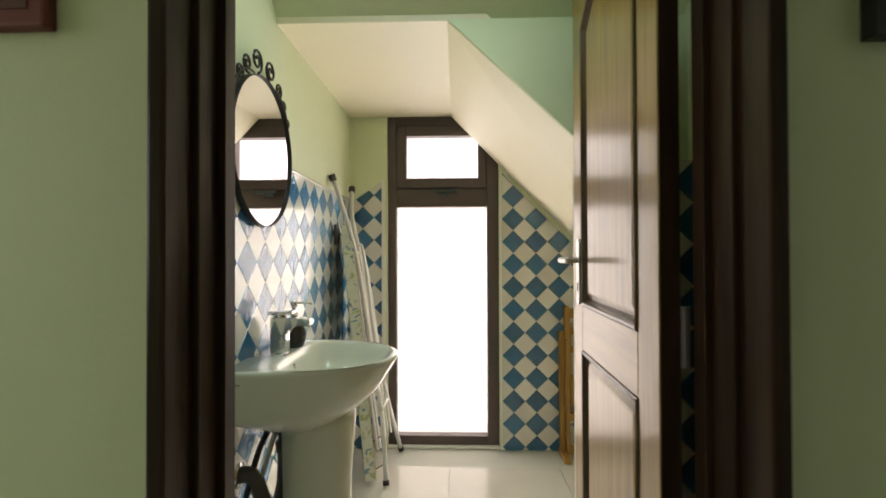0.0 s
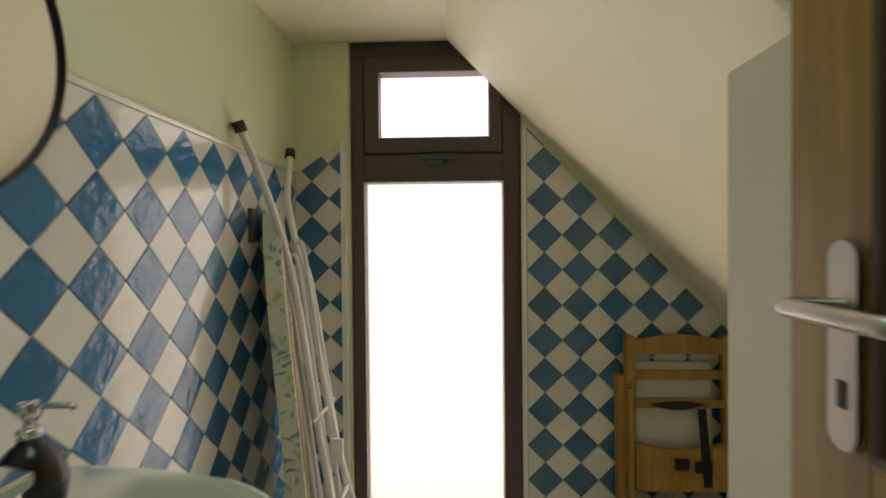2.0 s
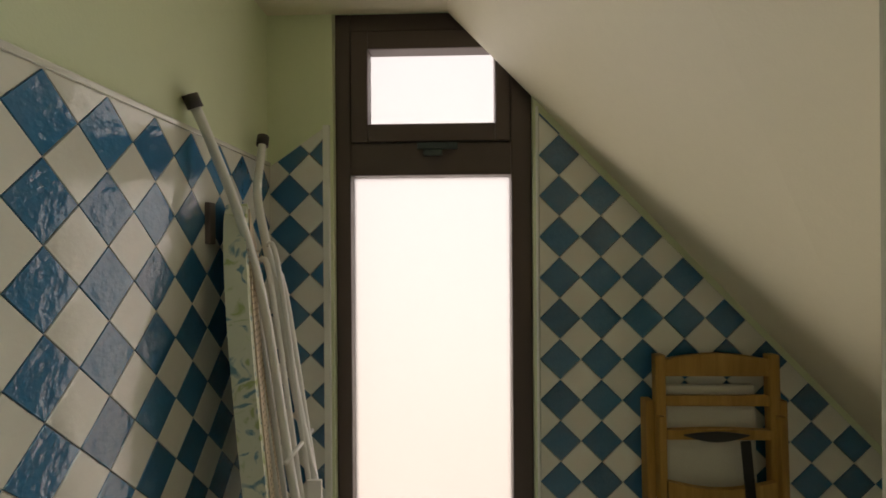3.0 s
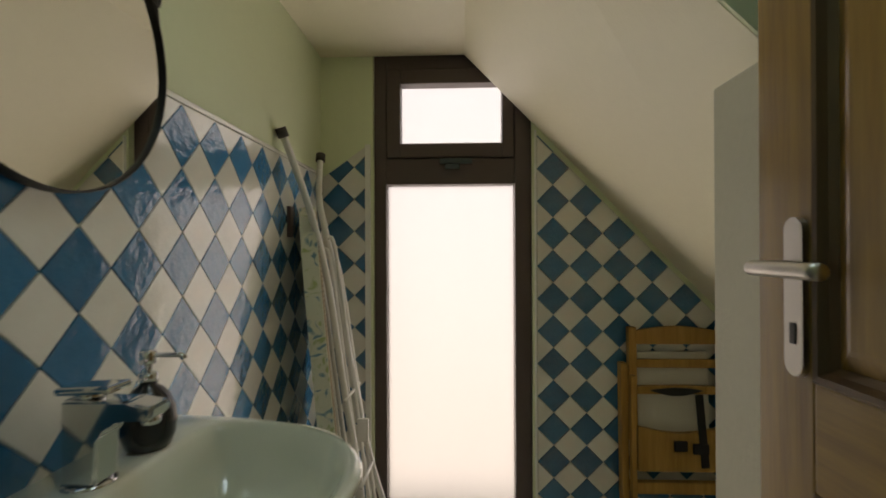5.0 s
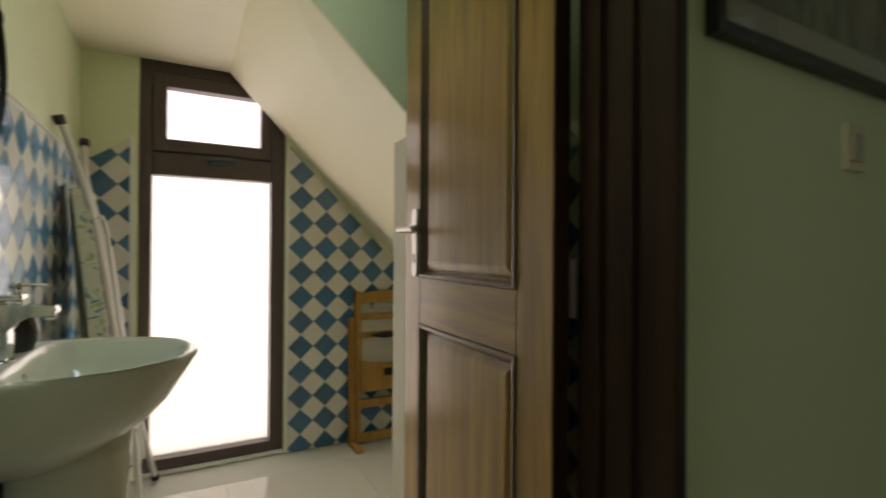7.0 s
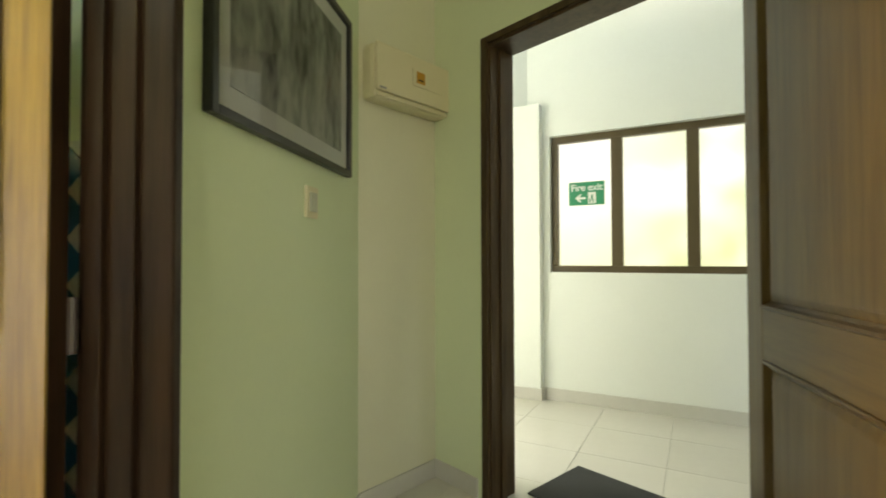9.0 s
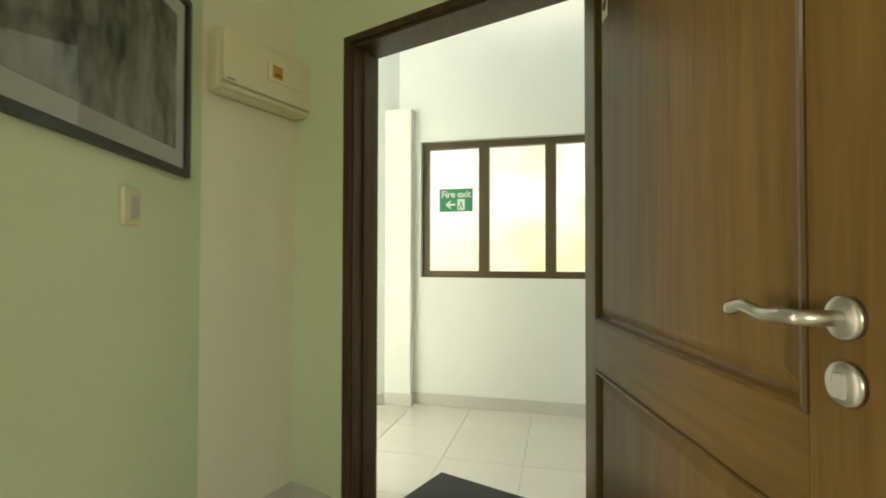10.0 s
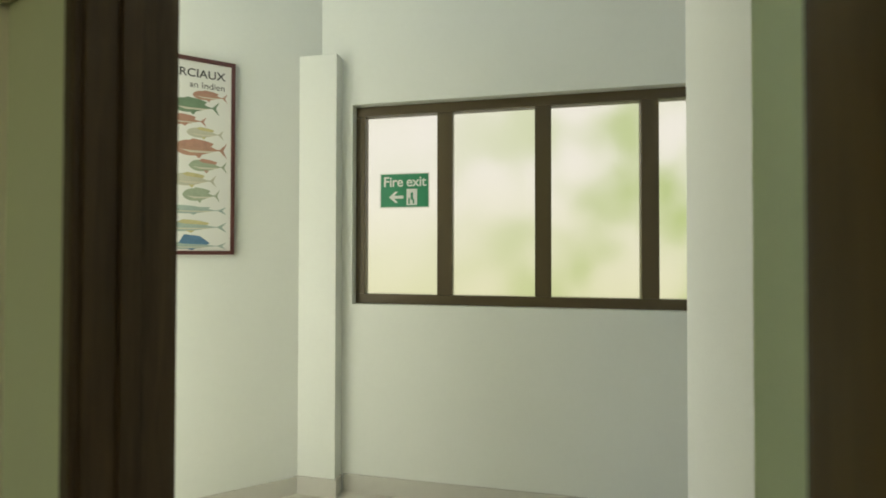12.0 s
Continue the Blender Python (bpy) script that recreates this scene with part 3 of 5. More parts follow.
            part("lock_cylinder", box(hx - 0.008, min(yb, yb + s * 0.014), hz - 0.083, hx + 0.008, max(yb, yb + s * 0.014), hz - 0.056, 0.004), PIPE, cy)
            pts = [(hx, yb, hz), (hx, yb + s * 0.045, hz), (hx - 0.02, yb + s * 0.052, hz), (hx - 0.06, yb + s * 0.05, hz - 0.003), (hx - 0.095, yb + s * 0.048, hz + 0.003), (hx - 0.125, yb + s * 0.048, hz - 0.004)]
            part("lever", tube(bend(pts, 6), 0.0085, 10), STEEL, leaf, "brushed steel curved lever", True)
    for hz2 in (0.25, 0.96, height - 0.25):
        part("hinge", tube([(-0.006, pin, hz2 - 0.05), (-0.006, pin, hz2 + 0.05)], 0.008, 8), BRONZE, leaf)
    return leaf


def door_frame(name, m, width, top, depth, label, casing=0.062, j=0.022, proud=0.02, timber=None):
    """Jambs, head and face casings round an opening: x along the wall, y into it."""
    timber = timber or DARK_WOOD
    fr = empty(name, m, label, "door frame", kind="structure")
    part("jamb", box(0, -0.006, 0, j, depth + 0.006, top, 0.003), timber, fr)
    part("jamb", box(width - j, -0.006, 0, width, depth + 0.006, top, 0.003), timber, fr)
    part("head", box(0, -0.006, top, width, depth + 0.006, top + j, 0.003), timber, fr)
    part("stop", box(j, 0.05, 0, j + 0.012, 0.085, top, 0.002), timber, fr)
    part("stop", box(width - j - 0.012, 0.05, 0, width - j, 0.085, top, 0.002), timber, fr)
    for y0, y1 in ((-proud, -0.002), (depth + 0.002, depth + 0.02)):
        for x0, x1 in ((-casing + 0.006, 0.012), (width - 0.012, width + casing - 0.006)):
            part("casing", box(x0, y0, 0, x1, y1, top + casing + 0.012, 0.005), timber, fr)
        part("casing", box(0.012, y0, top + 0.012, width - 0.012, y1, top + casing + 0.012, 0.005), timber, fr)
    return fr


door_frame("door_frame_1", pose(OPEN_L, WALL_A, 0), OPEN_R - OPEN_L, OPEN_TOP - 0.032, WALL_B - WALL_A, "dark-stained wooden frame of the bathroom doorway", 0.018, proud=0.075)
door_leaf("door_1", 0.660, 2.0, 0.036, pose(0.438, 0.76, 0.004, 0, 0, 88.2), "varnished brown two-panel bathroom door standing open", (0.825, 0.95), ("plate", 1.08), -0.040, arch=0.09)
fm, fw = line_frame(DOOR_L, DOOR_R)
door_frame("door_frame_2", fm @ pose(0, 0, 0), fw, ENTRY_TOP, 0.145, "dark-stained wooden frame of the entrance doorway", 0.032, timber=FRAME_WOOD)
LEAF2_H, LEAF2_E = (1.20, -0.68), (0.235, -0.585)
lm = line_frame(LEAF2_H, LEAF2_E)[0]
door_leaf("door_2", 0.985, 2.02, 0.042, lm @ pose(0, 0.021, 0.004), "varnished brown two-panel entrance door standing open", (0.815, 0.945), ("rose", 1.062), grain=(ENTRY_WOOD, ENTRY_WOOD_H, ENTRY_GROOVE))

# ---- hall window ----
hw = empty("window_2", hm, "wide brown-framed hall window with frosted panes", "window", kind="structure")
W0, W1 = 0.05, 0.11
part("window_frame", box(HW0, W0, HZ0, HW1, W1, HZ0 + 0.05, 0.004), WINDOW_BROWN, hw)
part("window_frame", box(HW0, W0, HZ1 - 0.05, HW1, W1, HZ1, 0.004), WINDOW_BROWN, hw)
part("window_frame", box(HW0, W0 + 0.001, HZ0 + 0.05, HW0 + 0.05, W1 - 0.001, HZ1 - 0.05, 0.004), WINDOW_BROWN, hw)
for i in range(1, 5):
    x = 0.033 + 0.497 * i
    part("mullion", box(x - 0.04, W0 + 0.001, HZ0 + 0.05, x + 0.04, W1 - 0.001, HZ1 - 0.05, 0.004), WINDOW_BROWN, hw)
for i in range(4):
    x = 0.033 + 0.497 * i + 0.03
    p = part("pane", box(x - (0.016 if i == 0 else 0), 0.078, HZ0 + 0.045, x + 0.44, 0.084, HZ1 - 0.045), FROST_HALL, hw, "frosted glass pane")
    p.visible_shadow = False
ob = box(-2.2, 0.95, -0.6, 4.6, 0.97, 3.4, m=hm)
structure("backdrop_2", ob, OUT_HALL, "bright hazy garden outside the hall window", "backdrop")


# ---- area lamps: one behind the bathroom window, three added out of sight ----
def area_lamp(name, m, w, h, power, color):
    li = bpy.data.lights.new(name, "AREA")
    li.shape, li.size, li.size_y, li.energy, li.color = "RECTANGLE", w, h, power, color
    ob = new(name, li)
    ob.matrix_world = m
    return ob


area_lamp("bath_daylight", look((0.01, 2.80, 0.95), (0.01, 0.0, 0.95)), 0.58, 1.84, 20.0, (1.0, 0.93, 0.85))
# Added in the assumed opening beyond the poster to light the hall.
area_lamp("hall_unseen_light", hl @ pose(3.6 - 2.55, 0.06, 1.4, -90, 0, 0), 1.5, 1.8, 27.0, (0.96, 0.985, 1.0))
# Cool fill, added to brighten the gable and the wall behind the door.
area_lamp("roof_fill_lamp", look((0.055, 1.155, 2.32), (0.055, 1.42, 1.6)), 0.34, 0.40, 2.6, (0.74, 0.93, 1.0))
# Soft lamp added in the west wall's assumed opening.
area_lamp("room_unseen_light", look((-3.44, -0.625, 1.5), (0.0, -0.625, 1.5)), 1.3, 1.35, 7.8, (1.0, 0.97, 0.86))

# ---- skirting ----
def skirting(name, p, q, label, z=0.085):
    m, length = line_frame(p, q)
    return structure(name, box(0.004, -0.012, 0, length - 0.004, -0.001, z, 0.002, m=m), SKIRT, label, "baseboard")


skirting("baseboard_1", HLE, HC, "beige tile skirting along the hall wall")
skirting("baseboard_2", COR_A, COR_B, "beige tile skirting below the fuse box")
skirting("baseboard_3", COR_B, (DOOR_L[0] - DU[0] * 0.06, DOOR_L[1] - DU[1] * 0.06), "beige tile skirting beside the entrance door")
skirting("baseboard_4", (OPEN_R + 0.07, WALL_A), COR_A, "beige tile skirting below the picture")
structure("baseboard_5", box(0.004, -0.012, 0, 3.3, -0.001, 0.09, 0.002, m=hm), SKIRT, "beige tile skirting below the hall window", "baseboard")
pk = bmesh.new()
box(-0.262, -0.087, 0, 0.0, -0.076, 0.09, 0.002, bm=pk, m=hm)
box(-0.011, -0.076, 0, 0.0, -0.013, 0.09, 0.002, bm=pk, m=hm)
structure("baseboard_6", pk, SKIRT, "beige tile skirting round the pilaster", "baseboard")


# ---- washbasin ----
def basin_ring(u0, uf, half, back, z, n=56, cu=0.17):
    """A D-shaped ring: u from the wall, v along it; back sets how square the wall side is."""
    out = []
    for k in range(n):
        a = 2 * math.pi * k / n
        cs, sn = math.cos(a), math.sin(a)
        v = half * math.copysign(abs(cs) ** (0.85 if sn >= 0 else 0.85 - (0.5 - min(back, 0.5)) * 2.2), cs)
        if sn >= 0:
            u = cu + (uf - cu) * sn ** 0.9
        else:
            u = cu - (cu - u0) * abs(sn) ** back
        out.append((u, v, z))
    return out


SX, SY, SZ = LEFT + 0.002, 1.372, 0.806
sink = empty("washbasin", pose(SX, SY, 0), "white ceramic pedestal washbasin with a chrome overflow", "washbasin")
rings = [
    basin_ring(0.075, 0.20, 0.075, 0.5, 0.595, cu=0.13),
    basin_ring(0.05, 0.235, 0.105, 0.5, 0.605, cu=0.12),
    basin_ring(0.012, 0.275, 0.150, 0.4, 0.632, cu=0.08),
    basin_ring(0.003, 0.310, 0.196, 0.32, 0.655, cu=0.05),
    basin_ring(0.001, 0.345, 0.222, 0.3, 0.680, cu=0.03),
    basin_ring(0.0, 0.375, 0.234, 0.3, 0.712, cu=0.02),
    basin_ring(0.0, 0.408, 0.240, 0.3, 0.765, cu=0.014),
    basin_ring(0.0, 0.424, 0.243, 0.3, 0.792, cu=0.012),
    basin_ring(0.0, 0.427, 0.244, 0.3, 0.80, cu=0.012),
    basin_ring(0.003, 0.423, 0.240, 0.3, SZ, cu=0.014),
    basin_ring(0.107, 0.410, 0.212, 0.35, SZ, cu=0.20),
    basin_ring(0.112, 0.406, 0.206, 0.35, SZ - 0.002, cu=0.20),
    basin_ring(0.118, 0.398, 0.200, 0.35, SZ - 0.010, cu=0.20),
    basin_ring(0.128, 0.375, 0.185, 0.4, SZ - 0.05, cu=0.21),
    basin_ring(0.145, 0.335, 0.150, 0.5, SZ - 0.10, cu=0.22),
    basin_ring(0.185, 0.27, 0.070, 0.8, SZ - 0.128, cu=0.23),
    basin_ring(0.21, 0.25, 0.02, 1.0, SZ - 0.133, cu=0.23),
]
sbm = bmesh.new()
vr = [[sbm.verts.new(c) for c in r] for r in rings]
for r0, r1 in zip(vr, vr[1:]):
    n = len(r0)
    for k in range(n):
        sbm.faces.new((r0[k], r0[(k + 1) % n], r1[(k + 1) % n], r1[k]))
sbm.faces.new(vr[0][::-1])
sbm.faces.new(vr[-1])
part("bowl", sbm, CERAMIC, sink, smooth=True)
part("drain", lathe([(0.022, SZ - 0.132), (0.022, SZ - 0.128), (0.012, SZ - 0.127), (0.003, SZ - 0.129)], 20, (0.23, 0)), CHROME, sink, "chrome drain", True)
ov = lathe([(0.009, 0), (0.009, 0.003), (0.006, 0.004), (0.002, 0.002)], 16)
bmesh.ops.transform(ov, matrix=pose(0.121, -0.02, SZ - 0.035, 0, 80, 0), verts=ov.verts)
part("overflow", ov, RUBBER, sink, "dark overflow hole", True)
ped = bmesh.new()
pr = []
for z, uf, half in ((0.0, 0.305, 0.10), (0.02, 0.30, 0.095), (0.2, 0.285, 0.085), (0.45, 0.29, 0.09), (0.6, 0.30, 0.10), (0.64, 0.30, 0.11)):
    ring = []
    for k in range(25):
        a = math.pi * k / 24
        ring.append(ped.verts.new((0.115 + (uf - 0.115) * math.sin(a) ** 0.7, half * math.cos(a), z)))
    pr.append(ring)
for r0, r1 in zip(pr, pr[1:]):
    for k in range(25):
        ped.faces.new((r0[k], r0[(k + 1) % 25], r1[(k + 1) % 25], r1[k]))
ped.faces.new(pr[0][::-1])
ped.faces.new(pr[-1])
part("pedestal", ped, CERAMIC, sink, smooth=True)
part("maker_mark", box(0.03, -0.2422, 0.773, 0.062, -0.236, 0.7765), PIPE, sink, "small grey mark under the rim")

pipes = empty("waste_pipe", pose(SX, SY, 0), "dark waste trap and flexible hoses below the basin", "pipe")
part("trap", tube(bend([(0.09, 0.0, 0.57), (0.09, -0.01, 0.44), (0.085, -0.05, 0.37), (0.075, -0.10, 0.38), (0.06, -0.12, 0.46), (0.04, -0.13, 0.50), (0.012, -0.13, 0.50)], 7), 0.022, 14), TRAP, pipes, "dark grey curved trap", True)
part("collar", tube([(0.09, 0, 0.545), (0.09, 0, 0.515)], 0.029, 14), TRAP, pipes, "", True)
part("wall_flange", tube([(0.002, -0.13, 0.50), (0.012, -0.13, 0.50)], 0.035, 18), CHROME, pipes, "chrome wall flange", True)
part("hose", tube(bend([(0.06, -0.03, 0.60), (0.05, -0.09, 0.56), (0.04, -0.15, 0.46), (0.03, -0.17, 0.38), (0.012, -0.17, 0.36)], 7), 0.008, 8), RUBBER, pipes, "dark flexible hose", True)
part("hose", tube(bend([(0.07, 0.0, 0.60), (0.05, -0.05, 0.5), (0.035, -0.09, 0.40), (0.03, -0.10, 0.34), (0.012, -0.10, 0.33)], 7), 0.008, 8), STEEL, pipes, "braided steel hose", True)
vb = tube([(0.002, -0.17, 0.36), (0.03, -0.17, 0.36)], 0.014, 12)
box(0.022, -0.182, 0.352, 0.046, -0.158, 0.368, 0.003, bm=vb)
part("stop_valve", vb, CHROME, pipes, "chrome stop valve")

TX, TY = LEFT + 0.080, 1.359
tap = empty("basin_tap", pose(TX, TY, SZ - 0.001), "chrome single-lever mixer tap on the washbasin", "tap")
sweep = [(0.023 + 0.026 * (1 - math.cos(radians(15 * k))), 0.062 + 0.024 * math.sin(radians(15 * k))) for k in range(7)]
tb = prism([(-0.023, 0.004), (0.023, 0.004)] + sweep + [(0.094, 0.088), (0.097, 0.106), (0.060, 0.110), (-0.023, 0.113)], -0.021, 0.021, 0.004)
bmesh.ops.transform(tb, matrix=pose(0, 0, 0, 90, 0, 0), verts=tb.verts)
part("body", tb, CHROME, tap)
part("base_ring", lathe([(0.031, 0), (0.031, 0.003), (0.028, 0.005)], 28), CHROME, tap, smooth=True)
part("aerator", lathe([(0.010, 0.079), (0.0115, 0.082), (0.0115, 0.090)], 16, (0.082, 0)), CHROME, tap, smooth=True)
part("neck", lathe([(0.018, 0.112), (0.018, 0.121)], 20), CHROME, tap, smooth=True)
part("lever", box(-0.025, -0.021, 0.119, 0.050, 0.021, 0.129, 0.004, m=pose(0, 0, 0.0, 0, -3, 0)), CHROME, tap)

pump = empty("soap_dispenser", pose(LEFT + 0.083, 1.470, SZ - 0.001), "black glazed soap dispenser with a chrome pump", "dispenser")
part("bottle", lathe([(0.025, 0), (0.031, 0.004), (0.0375, 0.022), (0.0395, 0.042), (0.037, 0.062), (0.030, 0.080), (0.020, 0.092), (0.013, 0.097), (0.012, 0.101)], 32), BLACK_GLAZE, pump, smooth=True)
part("collar", lathe([(0.0135, 0.100), (0.0135, 0.113), (0.010, 0.116), (0.0055, 0.117), (0.0055, 0.130)], 20), CHROME, pump, "chrome collar", True)
part("pump_head", lathe([(0.0105, 0.129), (0.0115, 0.131), (0.0115, 0.147), (0.009, 0.149)], 18), CHROME, pump, "chrome pump head", True)
part("nozzle", tube(bend([(0, 0, 0.142), (0.03, 0.003, 0.142), (0.050, 0.005, 0.141), (0.054, 0.006, 0.136)], 5), 0.0038, 8), CHROME, pump, "", True)

# ---- towel ring ----
tr = empty("towel_ring", pose(LEFT + 0.007, 0.953, 1.085), "chrome towel ring fixed to the tiled wall", "towel ring")
rose = lathe([(0.024, 0), (0.024, 0.006), (0.018, 0.010), (0.010, 0.012), (0.009, 0.034)], 22)
bmesh.ops.transform(rose, matrix=pose(0, 0, 0, 0, 90, 0), verts=rose.verts)
part("mount", rose, CHROME, tr, "", True)
part("ring", tube([(0.034, 0.085 * math.sin(2 * math.pi * k / 40), -0.085 + 0.085 * math.cos(2 * math.pi * k / 40)) for k in range(40)], 0.005, 10, closed=True), CHROME, tr, "chrome ring", True)

# ---- mirror ----
MY, MZ, MA, MB = 1.380, 1.413, 0.216, 0.223
mirror = empty("wall_mirror", pose(LEFT + 0.012, MY, MZ), "oval wall mirror in a black wrought-iron scroll frame", "mirror")
N = 64
mb = bmesh.new()
f = [mb.verts.new((0.012, MA * math.cos(2 * math.pi * k / N), MB * math.sin(2 * math.pi * k / N))) for k in range(N)]
g = [mb.verts.new((0.002, MA * math.cos(2 * math.pi * k / N), MB * math.sin(2 * math.pi * k / N))) for k in range(N)]
mb.faces.new(f)
mb.faces.new(g[::-1])
for k in range(N):
    mb.faces.new((f[k], f[(k + 1) % N], g[(k + 1) % N], g[k]))
part("glass", mb, SILVER, mirror, "silvered mirror glass")
ib = bmesh.new()
prof = ((0.0, 1.0), (0.018, 1.0), (0.020, 1.006), (0.018, 1.014), (0.0, 1.018))
rr = [[ib.verts.new((x, (MA * s) * math.cos(2 * math.pi * k / N), (MB * s) * math.sin(2 * math.pi * k / N))) for k in range(N)] for x, s in prof]
for r0, r1 in zip(rr, rr[1:]):
    for k in range(N):
        ib.faces.new((r0[k], r0[(k + 1) % N], r1[(k + 1) % N], r1[k]))
part("frame", ib, IRON, mirror, "black iron rim", True)


def scroll(angle, size, turn, lean=0.0):
    """A spiral of iron bar that stands on the rim at an angle (degrees from level)."""
    a = radians(angle)
    base = Vector((0.011, MA * 1.03 * math.cos(a), MB * 1.03 * math.sin(a)))
    out = Vector((0, math.cos(a + radians(lean)), math.sin(a + radians(lean))))
    side = Vector((0, -out.z, out.y)) * turn
    pts = []
    for k in range(34):
        t = k / 33
        th = -math.pi / 2 + t * 3.4 * math.pi
        r = size * (1 - 0.78 * t)
        pts.append(base + out * (size * 1.05 + r * math.sin(th)) + side * (r * math.cos(th)))
    return tube(pts, 0.0038, 7)


for ang, size, turn, lean in ((101, 0.036, -1, 0), (79, 0.036, 1, 0), (117, 0.027, 1, 6), (63, 0.027, -1, -6), (50, 0.021, 1, -18), (130, 0.021, -1, 18), (36, 0.017, 1, -22), (144, 0.017, -1, 22)):
    part("scroll", scroll(ang, size, turn, lean), IRON, mirror, "", True)
for s in (-1, 1):
    arc = [(0.011, MA * (1.03 + 0.10 * math.sin(math.pi * k / 12)) * math.cos(radians(90 + s * (18 + 4.2 * k))), MB * (1.03 + 0.10 * math.sin(math.pi * k / 12)) * math.sin(radians(90 + s * (18 + 4.2 * k)))) for k in range(13)]
    part("scroll_band", tube(arc, 0.0034, 7), IRON, mirror, "", True)

# ---- ironing board, folded and leaning in the corner ----
board = empty("ironing_board", pose(-0.30, 2.37, 0), "folded white ironing board with a patterned cover leaning in the corner", "ironing board")
LEAN = pose(-0.026, -0.03, 0.03, 0, -5.5, 0) @ pose(0, 0, 0, 0, 0, 14)


def board_outline(inset, length=1.23, half=0.14):
    pts = []
    for k in range(41):
        t = k / 40
        z = length * t
        w = half * (1 if t < 0.55 else max(0.0, 1 - ((t - 0.55) / 0.45) ** 2.4) ** 0.6)
        w = max(w - inset, 0.001)
        pts.append((z * (1 - inset / length) + inset * 0.5, w))
    return pts


def slab(x0, x1, inset):
    b = bmesh.new()
    o = board_outline(inset)
    loop = [(w, z) for z, w in o] + [(-w, z) for z, w in reversed(o)]
    a = [b.verts.new((x0, y, z)) for y, z in loop]
    c = [b.verts.new((x1, y, z)) for y, z in loop]
    b.faces.new(a)
    b.faces.new(c[::-1])
    n = len(loop)
    for i in range(n):
        b.faces.new((a[i], a[(i + 1) % n], c[(i + 1) % n], c[i]))
    bmesh.ops.transform(b, matrix=LEAN, verts=b.verts)
    return b


part("cover", slab(-0.044, 0.006, 0.0), FABRIC, board, "pale green and blue patterned cotton cover")
part("mesh_top", slab(0.0065, 0.010, 0.03), MESH_METAL, board, "expanded metal underside")
hole = bmesh.new()
for r in range(64):
    for c2 in range(-5, 6):
        z, y = 0.10 + r * 0.016, c2 * 0.021 + (r % 2) * 0.0105
        if abs(y) < 0.105:
            box(0.010, y - 0.0038, z - 0.0025, 0.0104, y + 0.0038, z + 0.0025, bm=hole)
bmesh.ops.transform(hole, matrix=LEAN, verts=hole.verts)
tagged(part("perforation", hole, MESH_SHADE, board, "rows of dark perforations"), kind="stuff")
legs = {
    "leg_front": [(-0.185, -0.182, 1.453), (-0.165, -0.155, 1.38), (-0.125, -0.105, 1.22), (-0.085, -0.06, 1.0), (-0.03, -0.05, 0.62), (0.025, -0.07, 0.32), (0.058, -0.155, 0.028)],
    "leg_rear": [(-0.172, 0.148, 1.441), (-0.168, 0.125, 1.39), (-0.150, 0.06, 1.29), (-0.118, 0.03, 1.17), (-0.078, 0.03, 0.98), (-0.015, 0.05, 0.6), (0.03, 0.11, 0.32), (0.08, 0.235, 0.028)],
}
for name, pts in legs.items():
    line = bend(pts, 7)
    lg = part(name, tube(line, 0.0115, 12), WHITE_METAL, board, "white enamelled tube leg", True)
    part("rubber_cap", tube([line[0], line[0] + (line[0] - line[3]).normalized() * 0.03], 0.0172, 12), RUBBER, lg, "dark rubber cap", True)
    part("rubber_foot", tube([line[-1], line[-1] + (line[-1] - line[-4]).normalized() * 0.022], 0.0155, 12), RUBBER, lg, "dark rubber foot", True)
for y0, y1, x0, x1, z0, z1 in ((-0.075, -0.085, -0.112, 0.006, 1.00, 0.14), (-0.045, -0.055, -0.104, 0.016, 0.97, 0.14), (0.0, 0.02, -0.092, 0.026, 1.06, 0.15), (0.02, 0.055, -0.080, 0.036, 1.10, 0.16), (0.05, 0.10, -0.072, 0.046, 1.03, 0.16)):
    part("inner_tube", tube(bend([(x0 - 0.026, y0 * 0.6, z0 + 0.05), (x0, y0, z0), ((x0 + x1) / 2, (y0 + y1) / 2, (z0 + z1) / 2), (x1, y1, z1)], 5), 0.0072, 9), WHITE_METAL, board, "", True)
for z, x in ((0.62, -0.022), (0.34, 0.03)):
    part("cross_bar", tube([(x, -0.09, z), (x, 0.12, z)], 0.006, 8), WHITE_METAL, board, "", True)
part("rivet_plate", box(-0.01, 0.03, 0.44, 0.03, 0.04, 0.52, 0.002), WHITE_METAL, board)
part("iron_rest", tube([(0.02, -0.06, 0.20), (-0.06, -0.14, 0.17), (-0.04, -0.13, 0.04), (0.04, -0.07, 0.07), (0.03, -0.06, 0.18)], 0.003, 6), IRON, board, "dark wire iron rest", True)
hook = box(LEFT + 0.006, 2.25, 1.15, LEFT + 0.02, 2.28, 1.25, 0.004)
tagged(mesh_object("wall_bracket", hook, BRONZE), "small dark bracket fixed to the tiled wall", "bracket")

# ---- folded high chair ----
chair = empty("high_chair", pose(0.872, 2.56, 0), "folded honey-coloured wooden high chair leaning against the tiles", "high chair")
BK = pose(0, 0.0, 0, -2.0, 0, 0) @ Matrix.Diagonal((0.96, 1, 0.962, 1))


def cpart(name, b, material, label="", parent=None, smooth=False):
    bmesh.ops.transform(b, matrix=BK, verts=b.verts)
    return part(name, b, material, parent or chair, label, smooth)


